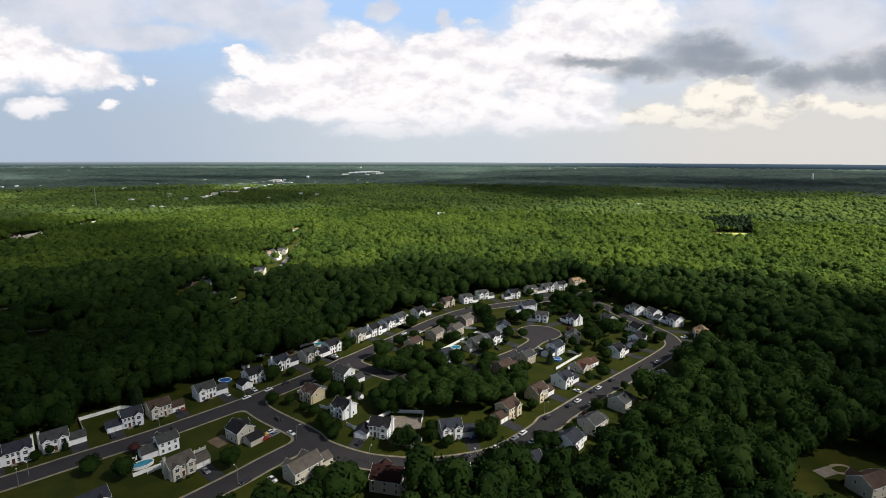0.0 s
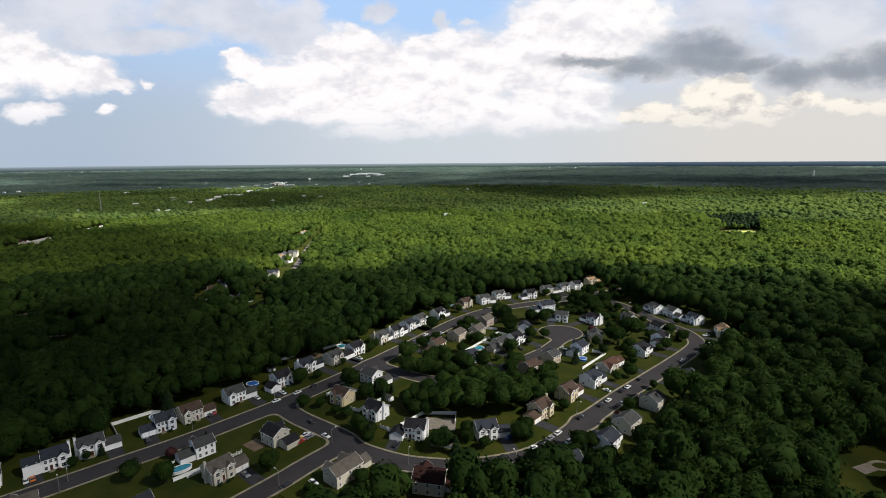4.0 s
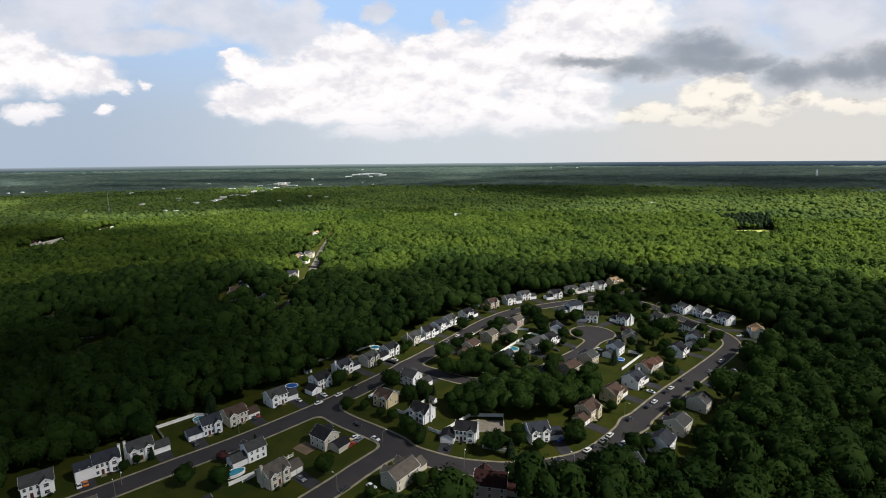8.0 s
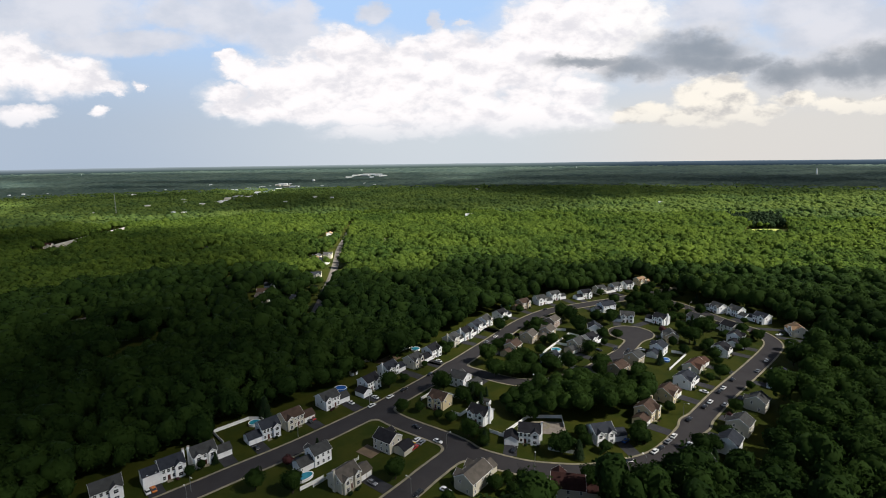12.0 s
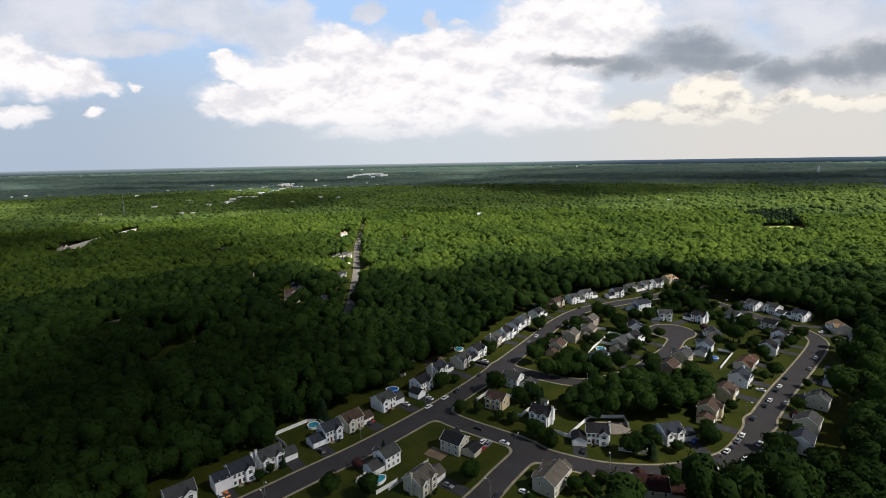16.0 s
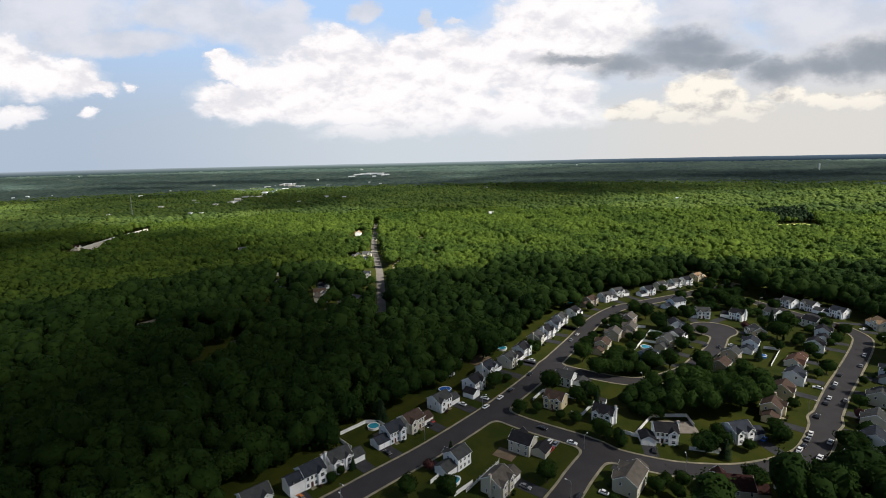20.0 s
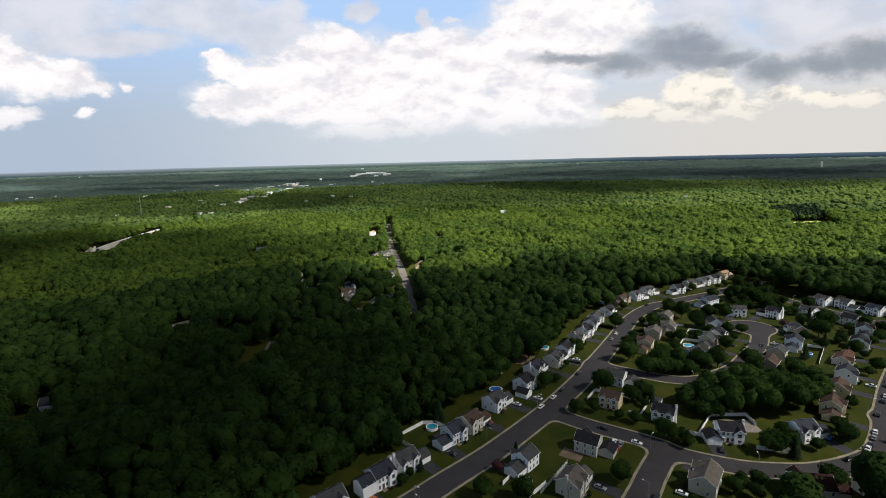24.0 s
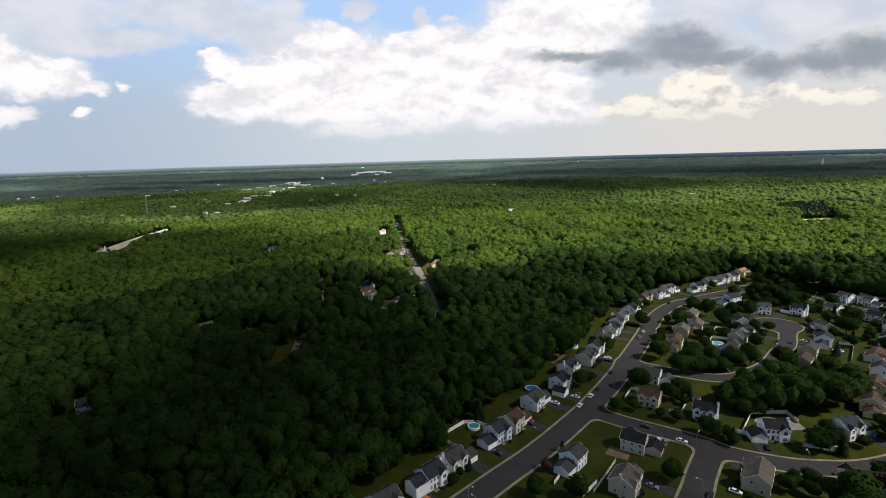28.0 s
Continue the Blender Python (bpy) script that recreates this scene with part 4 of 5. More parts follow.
street_lamp(-135.7, 215.8, -44)
street_lamp(-106.9, 245.4, -41)
street_lamp(-166.3, 177.9, -48)
street_lamp(-67.7, 204.6, 42)
street_lamp(-32.4, 187.6, 78)
street_lamp(-18.8, 262.5, 83)
street_lamp(-81.7, 174.3, 143)
street_lamp(12.0, 185.6, 113)
street_lamp(135.4, 399.7, 19)
street_lamp(-164.1, 170.6, 132)
street_lamp(155.5, 306.0, 139)
street_lamp(48.2, 229.5, -46)


# ---- cars ----
def car_body():
    """The lower body with bonnet and boot, seen from the side as a profile, drawn in at its edges."""
    side = [(-2.25, 0.35), (-2.3, 0.75), (-2.1, 0.95), (-1.2, 1.0), (0.75, 1.0), (1.9, 0.88), (2.25, 0.7), (2.3, 0.4), (2.2, 0.28), (-2.15, 0.28)]
    v, f, n = [], [], len(side)
    for y, k in ((-0.88, 0.97), (-0.80, 1.0), (0.80, 1.0), (0.88, 0.97)):
        v += [(px * k, y, 0.62 + (pz - 0.62) * (1.0 if abs(y) < 0.85 else 0.8)) for px, pz in side]
    for r in range(3):
        f += [(r * n + i, r * n + (i + 1) % n, (r + 1) * n + (i + 1) % n, (r + 1) * n + i) for i in range(n)]
    f += [tuple(range(n - 1, -1, -1)), tuple(3 * n + i for i in range(n))]
    return v, f


def cabin(top):
    low = [(-1.75, 0.98), (1.05, 0.98)]
    high = [(-1.25, 1.48), (0.25, 1.48)] if not top else [(-1.2, 1.485), (0.2, 1.485)]
    if top:
        return block(high[0][0], high[1][0], -0.6, 0.6, 1.46, 1.52)
    v = [(low[0][0], -0.78, 0.97), (low[1][0], -0.78, 0.97), (low[1][0], 0.78, 0.97), (low[0][0], 0.78, 0.97), (high[0][0], -0.6, 1.48), (high[1][0], -0.6, 1.48), (high[1][0], 0.6, 1.48),
         (high[0][0], 0.6, 1.48)]
    return v, [(3, 2, 1, 0), (4, 5, 6, 7), (0, 1, 5, 4), (1, 2, 6, 5), (2, 3, 7, 6), (3, 0, 4, 7)]


PAINT_WORDS = {"white": "white", "dark": "black", "grey": "silver-grey", "red": "red", "yellow": "yellow", "orange": "orange", "blue": "bright blue"}


def car(x, y, deg, paint):
    thing = tagged(new("car"), f"parked {PAINT_WORDS[paint]} saloon car beside the kerb", "car", "parked cars")
    thing.matrix_basis = at(x, y, 0.04, deg)
    pm = MATS["paint_" + paint]
    child("body", shared(("car", paint), lambda: polys("body", *car_body(), pm)), thing)
    child("greenhouse", shared("car_glass", lambda: polys("greenhouse", *cabin(False), glass)), thing)
    child("roof", shared(("car_top", paint), lambda: polys("roof", *cabin(True), pm)), thing)
    tyre = shared("tyre", lambda: polys("tyre", *tube([(0, -0.1, 0), (0, 0.1, 0)], [0.33, 0.33], 14), rubber))
    rim = shared("wheel_rim", lambda: polys("rim", *tube([(0, -0.11, 0), (0, 0.11, 0)], [0.2, 0.2], 10), pole_mat))
    for px in (-1.4, 1.42):
        for py in (-0.8, 0.8):
            child("rim", rim, child("wheel", tyre, thing, at(px, py, 0.33)))
    for py in (-0.6, 0.6):
        child("headlight", shared("headlight", lambda: polys("headlight", *bevelled(-0.05, 0.06, -0.18, 0.18, -0.07, 0.07, 0.02), trim)), thing, at(2.24, py, 0.68))


car(11.9, 207.2, 40, "blue")
car(-105.5, 243.6, 49, "white")
car(-97.0, 252.9, 52, "white")
car(-90.2, 261.1, 52, "dark")
car(-81.7, 221.8, -36, "dark")
car(-71.6, 209.1, -36, "white")
car(-81.1, 210.4, 54, "white")
car(-78.8, 208.5, 54, "grey")
car(-83.5, 207.0, 54, "yellow")
car(-81.8, 204.7, 54, "red")
car(-97.2, 180.7, -39, "grey")
car(-68.7, 175.5, -37, "white")
car(-78.8, 174.0, -127, "dark")
car(-38.7, 201.5, 62, "dark")
car(7.6, 191.7, 12, "dark")
car(10.3, 185.6, 12, "white")
car(21.2, 198.7, 41, "white")
car(24.6, 201.1, 41, "dark")
car(30.2, 206.1, 41, "grey")
car(34.7, 210.4, 47, "white")
car(25.3, 192.9, 41, "white")
car(38.1, 203.5, 41, "white")
car(48.7, 224.6, 44, "dark")
car(62.4, 236.7, 44, "dark")
car(68.0, 241.8, 44, "white")
car(73.7, 238.5, 44, "grey")
car(78.8, 252.6, 42, "dark")
car(83.5, 257.1, 42, "white")
car(94.2, 267.2, 42, "dark")
car(115.6, 278.3, 42, "grey")
car(70.7, 253.1, 134, "white")
car(130.7, 293.4, 44, "white")
car(168.5, 338.0, 184, "white")
car(125.4, 312.6, 134, "dark")
car(-30.6, 343.1, 57, "white")
car(-19.5, 345.9, 57, "white")
car(-38.0, 332.4, 56, "grey")
car(-76.0, 280.6, 55, "dark")
car(-71.3, 300.2, 145, "white")
car(45.0, 315.7, -137, "dark")
car(52.6, 313.2, -131, "dark")
car(61.9, 314.6, -41, "white")
car(33.7, 314.4, -47, "dark")
car(18.3, 406.6, 39, "dark")
car(-1.2, 360.6, 147, "white")
car(-105.0, 252.7, 139, "white")
car(-117.0, 247.1, 139, "white")
car(-133.1, 231.5, 136, "red")
car(-133.7, 228.9, 136, "dark")
car(-151.4, 206.2, 132, "dark")
car(-182.9, 177.7, 132, "white")
car(-181.2, 178.9, 132, "orange")

# ---- trees ----
rng = np.random.default_rng(5)


def icosphere(level):
    bm = bmesh.new()
    bmesh.ops.create_icosphere(bm, subdivisions=level, radius=1.0)
    bm.verts.index_update()
    v, t = np.array([p.co[:] for p in bm.verts]), np.array([[q.index for q in p.verts] for p in bm.faces])
    bm.free()
    return v, t


ICO = {k: icosphere(k) for k in (1, 2, 3)}


def lobed(dirs, lobes):
    r = np.full(len(dirs), 0.72)
    for axis, size in lobes:
        r = np.maximum(r, 0.72 + size * np.clip(dirs @ axis, 0, 1) ** 9)
    return r


def crown(level, cards, size, seed, rough=0.42, lobe_count=15):
    """A broad crown of unit radius without its hidden under side: a heart of rounded boughs, and tufts of leaves that stand out all over it."""
    g = np.random.default_rng(seed)
    axes = g.normal(size=(lobe_count, 3))
    axes[:, 2] = np.abs(axes[:, 2]) * 0.9 - 0.25
    axes /= np.linalg.norm(axes, axis=1)[:, None]
    lobes = [(a, g.uniform(0.12, rough)) for a in axes]
    v, t = ICO[level]
    v = v * (lobed(v, lobes) * g.uniform(0.90, 1.06, len(v)))[:, None]
    t = t[v[t][:, :, 2].mean(1) > -0.45]
    if not cards:
        return v, t
    d = g.normal(size=(cards, 3))
    d[:, 2] = d[:, 2] * 0.9 + 0.35
    d /= np.linalg.norm(d, axis=1)[:, None]
    c = d * (lobed(d, lobes) * g.uniform(0.93, 1.10, cards))[:, None]
    n = d + g.normal(size=(cards, 3)) * 0.55
    n[:, 2] += 0.2
    n /= np.linalg.norm(n, axis=1)[:, None]
    a = np.cross(n, g.normal(size=(cards, 3)))
    a /= np.linalg.norm(a, axis=1)[:, None]
    b = np.cross(n, a)
    s = g.uniform(0.55, 1.3, (cards, 1)) * size
    quad = np.stack((c - a * s, c - b * s * 0.8, c + a * s, c + b * s * 0.8), 1) + n[:, None, :] * s[:, :, None] * np.array([-0.3, 0.12, -0.25, 0.15])[None, :, None]
    k = len(v) + 4 * np.arange(cards)[:, None]
    return np.vstack((v, quad.reshape(-1, 3))), np.vstack((t, k + [0, 1, 2], k + [0, 2, 3]))


def spread(name, places, sizes, kinds, mat, tall, words, category="trees"):
    """Many crowns on the land as one mesh. tall: the crown's height for its width."""
    vs, ts, n = [], [], 0
    pick = rng.integers(0, len(kinds), len(places))
    turn = rng.uniform(0, 2 * math.pi, len(places))
    for k, (v, t) in enumerate(kinds):
        sel = np.where(pick == k)[0]
        if not len(sel):
            continue
        c, s = np.cos(turn[sel])[:, None], np.sin(turn[sel])[:, None]
        r = sizes[sel][:, None]
        h = r * tall * rng.uniform(0.85, 1.2, r.shape)
        x, y, z = v[:, 0], v[:, 1], v[:, 2]
        out = np.stack((places[sel, 0:1] + r * (c * x - s * y), places[sel, 1:2] + r * (s * x + c * y), places[sel, 2:3] + h * z), -1)
        vs.append(out.reshape(-1, 3))
        ts.append((t[None] + (n + np.arange(len(sel)) * len(v))[:, None, None]).reshape(-1, 3))
        n += out.shape[0] * out.shape[1]
    ob = new(name, mesh_from(name, np.vstack(vs), np.vstack(ts), mat, True))
    return tagged(ob, words, category, kind="stuff")


def trunk_mesh(high, seed):
    g = random.Random(seed)
    pieces = [tube([(0, 0, 0), (0.1, 0.05, high * 0.3), (0.0, 0.15, high * 0.62)], [high * 0.028, high * 0.02, high * 0.012], 7)]
    for k in range(5):
        a, z = k * 1.3 + g.random(), high * g.uniform(0.28, 0.5)
        pieces.append(tube([(0.05, 0.05, z), (math.cos(a) * high * 0.12, math.sin(a) * high * 0.12, z + high * 0.12), (math.cos(a) * high * 0.2, math.sin(a) * high * 0.2, z + high * 0.27)],
                           [high * 0.011, high * 0.008, high * 0.004], 5))
    return polys("trunk", *joined(pieces), bark)


def tree_model(seed, mat, wide, conifer=False):
    trunk = trunk_mesh(1.0, seed)
    if conifer:
        g = np.random.default_rng(seed)
        n = 420
        z = g.uniform(0.08, 1.0, n)
        a = g.uniform(0, 2 * math.pi, n)
        r = (1.03 - z) * wide * g.uniform(0.75, 1.1, n)
        c = np.stack((r * np.cos(a), r * np.sin(a), z), -1)
        o = np.stack((np.cos(a), np.sin(a), -0.5 * np.ones(n)), -1) * 0.09
        t = np.stack((-np.sin(a), np.cos(a), np.zeros(n)), -1) * 0.045
        v = np.stack((c - o * 0.6 + t, c - o * 0.6 - t, c + o), 1).reshape(-1, 3)
        heart, ht = ICO[1]
        cone = heart * np.array((wide * 0.55, wide * 0.55, 0.42)) + (0, 0, 0.46)
        cone[:, :2] *= np.clip(1.25 - cone[:, 2:3], 0.1, 1)
        return trunk, mesh_from("crown", np.vstack((v, cone)), np.vstack((np.arange(3 * n).reshape(-1, 3), ht + 3 * n)), mat)
    v, t = crown(2, 900, 0.085, seed, 0.55, 20)
    return trunk, mesh_from("crown", v * np.array((wide, wide, 0.44)) + (0, 0, 0.54), t, mat)


MODELS = {"broad": [tree_model(40 + k, shaded_leaf, 0.42) for k in range(4)], "red": [tree_model(60, red_leaf, 0.42)], "fir": [tree_model(70 + k, needle, 0.24, True) for k in range(2)]}


def tree(x, y, high, kind="broad"):
    options = MODELS[kind]
    k = int(abs(x * 7 + y * 3)) % len(options)
    words = {"broad": "leafy green broadleaf garden tree on a lawn", "red": "dark red-leaved ornamental tree on a lawn", "fir": "dark green conifer in a front garden"}[kind]
    thing = tagged(new("tree"), words, "tree", "garden trees")
    broad = 0.82 + 0.5 * ((x * 13.7 + y * 5.3) % 1.0)
    thing.matrix_basis = Matrix.LocRotScale((x, y, 0), Euler((0, 0, radians((x * 37) % 360))), (high * broad, high * (0.85 + 0.4 * ((y * 7.1) % 1.0)), high))
    child("trunk", options[k][0], thing)
    child("crown", options[k][1], thing)


tree(-89.3, 237.6, 6.8)
tree(-80.5, 237.1, 5.6)
tree(-71.3, 229.9, 5.2)
tree(-65.5, 225.9, 5.8)
tree(-51.3, 205.8, 6.4)
tree(-69.2, 258.6, 12.3)
tree(-88.5, 183.3, 9.8)
tree(-13.0, 176.0, 9.5)
tree(-38.5, 178.3, 6.4)
tree(-7.4, 210.0, 7.5)
tree(-6.9, 204.6, 6.0)
tree(16.0, 204.4, 9.8)
tree(-156.7, 233.5, 11.0, "fir")
tree(-134.0, 193.5, 4.6, "red")
tree(-98.6, 264.9, 9.8)
tree(-171.5, 188.0, 4.2)
tree(-168.5, 192.0, 4.2)
tree(-164.5, 195.5, 5.5, "fir")
tree(-126.9, 175.8, 9.8)
tree(-141.7, 178.4, 8.4)
tree(-124.5, 206.0, 5.0, "fir")
tree(-26.2, 356.0, 9.8)
tree(-41.1, 296.5, 13.7)
tree(-38.3, 276.7, 12.3)
tree(-24.6, 287.3, 12.3)
tree(-16.8, 284.4, 12.3)
tree(6.0, 283.0, 12.3)
tree(-5.6, 281.2, 12.3)
tree(53.5, 336.0, 7.5)
tree(29.6, 372.0, 13.7)
tree(30.8, 353.6, 12.3)
tree(26.1, 384.4, 12.3)
tree(59.0, 366.2, 12.3)
tree(24.9, 283.3, 11.1)
tree(89.0, 345.0, 6.0, "red")
tree(98.4, 324.6, 13.7)
tree(115.6, 340.9, 13.7)
tree(149.0, 336.0, 5.5, "red")
tree(128.5, 312.2, 8.5)
tree(142.2, 286.2, 13.7)
tree(89.2, 270.4, 8.5)
tree(46.5, 199.0, 8.0)
tree(66.0, 221.0, 5.5, "red")
tree(36.5, 189.0, 8.5)
tree(16.0, 179.5, 8.0)
tree(3.0, 173.5, 7.5)
tree(56.0, 206.0, 8.5)
tree(42.5, 232.5, 5.9)
tree(18.8, 207.2, 7.2)
tree(98.5, 417.8, 13.7)
tree(105.8, 408.4, 13.7)
tree(104.2, 391.9, 13.7)
tree(115.9, 441.0, 13.7)
tree(119.0, 410.8, 13.7)
tree(-28.5, 275.9, 11.1)
tree(21.5, 273.1, 11.1)
tree(-43.5, 171.5, 6.5)
tree(-38.0, 167.0, 7.0)
tree(-68.0, 168.5, 5.5)
tree(8.0, 166.0, 7.5)

BUSH = [mesh_from("bush", *(lambda v, t: (v * np.array((1, 1, 0.8)) + (0, 0, 0.62), t))(*crown(2, 160, 0.2, 90 + k)), m) for k, m in enumerate((shaded_leaf, needle, shaded_leaf, red_leaf))]


def bush(x, y, r, k=0):
    ob = new("bush", BUSH[k % 4])
    ob.matrix_basis = at(x, y, 0, (x * 53) % 360, r)
    tagged(ob, "dark red rounded garden bush" if k % 4 == 3 else "rounded dark green garden bush beside a house", "bush", "garden bushes")


def free_spot(x, y, gap):
    if kerb_distance(np.array([(x, y)]))[0] < 2.2 + gap * 0.2:
        return False
    for hx, hy, deg, w, d, garage, out in HOUSES:
        c, s_ = math.cos(radians(deg)), math.sin(radians(deg))
        lx, ly = (x - hx) * c + (y - hy) * s_, -(x - hx) * s_ + (y - hy) * c
        left, right = -w / 2 - (7 if garage < 0 else 0), w / 2 + (7 if garage > 0 else 0)
        if left - gap < lx < right + gap and -d / 2 - 1.5 - gap < ly < d / 2 + gap:
            return False
        if garage and abs(lx - garage * (w / 2 + 3.1)) < 3.2 + gap * 0.6 and -22 < ly < 0:
            return False
    return True


pick = random.Random(11)
for n, (hx, hy, deg, w, d, garage, out) in enumerate(HOUSES):
    if hy > 470 and hx < 120 or (hx, hy) in FAR_HOMES:
        continue
    m = at(hx, hy, 0, deg)
    for k in range(pick.choice((2, 3, 3, 4))):
        p = m @ Vector((pick.uniform(-w / 2 + 0.6, w / 2 - 0.6), -d / 2 - pick.uniform(1.8, 2.6), 0))
        bush(p.x, p.y, pick.uniform(0.5, 1.05), pick.choice((0, 0, 1, 1, 2, 3)))
spots = 0
while spots < 200:
    x, y = pick.uniform(-190, 180), pick.uniform(160, 470)
    q1 = np.array([(x, y)])
    if not (24 > min(to_line(q1, LINES[k][0])[0] for k in ("main", "loop", "east", "inner", "south")) or (-100 < x < 150 and 240 < y < 420 and y < 330 + x * 0.9 and y > 200 + x * 0.6)):
        continue
    high = pick.uniform(4.2, 10.0)
    if x < -60 and y < 262 or x < -100:
        continue
    if free_spot(x, y, high * 0.30):
        tree(x, y, high, pick.choice(("broad",) * 8 + ("fir",)))
        spots += 1

# ---- woods ----
def inside(q, ring):
    p, hit = np.array(ring, float), np.zeros(len(q), bool)
    for a, b in zip(p, np.roll(p, -1, 0)):
        cross = (a[1] > q[:, 1]) != (b[1] > q[:, 1])
        hit ^= cross & (q[:, 0] < (b[0] - a[0]) * (q[:, 1] - a[1]) / (b[1] - a[1] + 1e-12) + a[0])
    return hit


ESTATE = np.vstack((LINES["main"][0][6:], LINES["east"][0][::-1], LINES["loop"][0][::-1]))
WEST_STREET = np.array(((-245, 1010), (-240, 982), (-218, 746), (-199, 617), (-190, 553), (-179, 458), (-172, 385)), float)
HIGHWAY = np.array(((-642, 742), (-648, 768), (-658, 850), (-662, 930), (-664, 950)), float)
GLADES = [((-268, 318), 12, 38), ((-250, 800), 12, 60)]
GLADES += [((hx, hy - 10), 10.5, 16 + hy * 0.030) if k < 24 else ((hx, hy - 8), 8.5, 12 + hy * 0.024) for k, (hx, hy) in enumerate(FAR_HOMES)]
HOME_XY = np.array([h[:2] for h in HOUSES])


# Shop halls on the far high street: x, y, width, depth.
TOWN_HALLS = ((-948, 2191, 62, 30), (-921, 2293, 40, 26), (-767, 1759, 34, 18), (-730, 1723, 26, 16), (-730, 1776, 22, 14), (-734, 1558, 24, 14), (-729, 1515, 18, 12), (-761, 1655, 20, 14),
              (-903, 2407, 30, 20), (-883, 2444, 26, 18), (-871, 2619, 40, 24), (-809, 2470, 30, 20), (-839, 2660, 26, 22), (-756, 2416, 44, 20), (-769, 2225, 26, 16), (-736, 2181, 36, 16),
              (-746, 1966, 18, 12), (-791, 2014, 22, 14), (-764, 2115, 20, 14), (-870, 2527, 22, 16), (-733, 2371, 24, 14))


def strip(name, line, half, z, mat, words):
    """A lane that follows a line over the land."""
    p = smooth_line(line, 8)
    d = np.gradient(p, axis=0)
    n = np.stack((-d[:, 1], d[:, 0]), -1) / np.hypot(*d.T)[:, None]
    v = [(*q, zz) for a, b in zip(p + n * half, p - n * half) for q, zz in ((a, 0), (a, z), (b, z), (b, 0))]
    f = [(4 * k + i, 4 * k + i + 1, 4 * k + i + 5, 4 * k + i + 4) for k in range(len(p) - 1) for i in range(3)]
    return tagged(new(name, polys(name, v, f, mat)), words, "road", kind="structure")


strip("road", WEST_STREET, 4.0, 0.08, material("pale_asphalt", (0.15, 0.135, 0.12), (0.10, 0.09, 0.085), 0.9, 0.08, 2.0), "pale asphalt street that runs through the woods")
strip("road", HIGHWAY, 2.6, 7.0, material("highway_concrete", (0.42, 0.40, 0.36), (0.30, 0.28, 0.25), 0.9, 0.05, 1.0), "pale concrete highway between the trees")
strip("road", np.array(((-722, 1025), (-706, 1024), (-688, 1022), (-664, 1021)), float), 3.5, 9.0, MATS["highway_concrete"], "pale concrete bridge over the highway")
strip("path", np.array(((-266, 305), (-268, 325), (-271, 352)), float), 2.6, 0.08, MATS["pale_asphalt"], "short pale drive in a clearing")
FIELD = [(376, 745), (470, 745), (532, 862), (466, 862)]
GROVE = [(468, 866), (534, 866), (602, 985), (500, 985)]
tagged(new("field", polys("field", *block(468, 530, 826, 862, 0, 0.25), field_mat)), "small yellow-green field in the woods", "field", kind="structure")


def wooded(q):
    """Where the woods stand: away from streets, houses, gardens and glades."""
    ok = ~inside(q, ESTATE) & (to_line(q, LINES["main"][0]) > 24) & (to_line(q, LINES["east"][0]) > 21) & (to_line(q, LINES["loop"][0]) > 19) & (to_line(q, LINES["south"][0]) > 24)
    for hx, hy in HOME_XY:
        if hx > 40 and hy < 420:
            ok &= ((q[:, 0] - hx) / 12) ** 2 + ((q[:, 1] - hy + 8) / 18) ** 2 > 1
    near = np.full(len(q), 1e9)
    for h in HOME_XY:
        near = np.minimum(near, np.hypot(*(q - h).T))
    ok &= near > 12
    ok &= (to_line(q, WEST_STREET) > np.where(q[:, 1] > 420, 8.4, 6.2)) & (to_line(q, HIGHWAY) > 14) & (to_line(q, HIGHWAY + (14, -18)) > 20) & (to_line(q, HIGHWAY + (24, -55)) > 20)
    for (gx, gy), rx, ry in GLADES:
        ok &= ((q[:, 0] - gx) / rx) ** 2 + ((q[:, 1] - gy) / ry) ** 2 > 1
    ok &= ~inside(q, [(-174, 208), (-176, 221), (-161, 232), (-144, 243), (-128, 263), (-114, 283), (-96, 302), (-80, 300), (-120, 230), (-160, 200)])
    ok &= (to_line(q, TOWN_LINE) > 16) & ~inside(q, FIELD) & ~inside(q, GROVE)
    ok &= ((q[:, 0] + 22) / 10) ** 2 + ((q[:, 1] - 160) / 14) ** 2 > 1
    ok &= ~inside(q, [(-84, 148), (-76, 194), (-42, 187), (-38, 150)])
    for hx, hy, w, d in TOWN_HALLS:
        if hy < 2300:
            toward = np.array((-90 - hx, -hy)) / math.hypot(90 + hx, hy)
            along, aside = (q - (hx, hy)) @ toward, (q - (hx, hy)) @ (-toward[1], toward[0])
            ok &= ~((along > -d) & (along < 85) & (np.abs(aside) < w * 0.55 + 5))
    ok &= ~inside(q, [(120, 150), (132, 182), (156, 192), (185, 196), (215, 150)])
    ok &= ~inside(q, [(-200, 130), (-140, 200), (-100, 225), (-62, 195), (-100, 130)])
    return ok


TOWN_LINE = np.array(((-725, 1500), (-724, 1695), (-746, 1869), (-772, 2081), (-792, 2304)), float)


def swell(q, wave):
    """A slow wandering value, about -1 to 1, that makes stands of older and younger trees."""
    g = np.random.default_rng(int(wave))
    out = np.zeros(len(q))
    for k in range(7):
        a, f, p = g.uniform(0, math.pi), g.uniform(0.6, 1.7) / wave, g.uniform(0, 6.28)
        out += np.sin((q[:, 0] * math.cos(a) + q[:, 1] * math.sin(a)) * f * 2 * math.pi / 2.4 + p)
    return out / 3.0


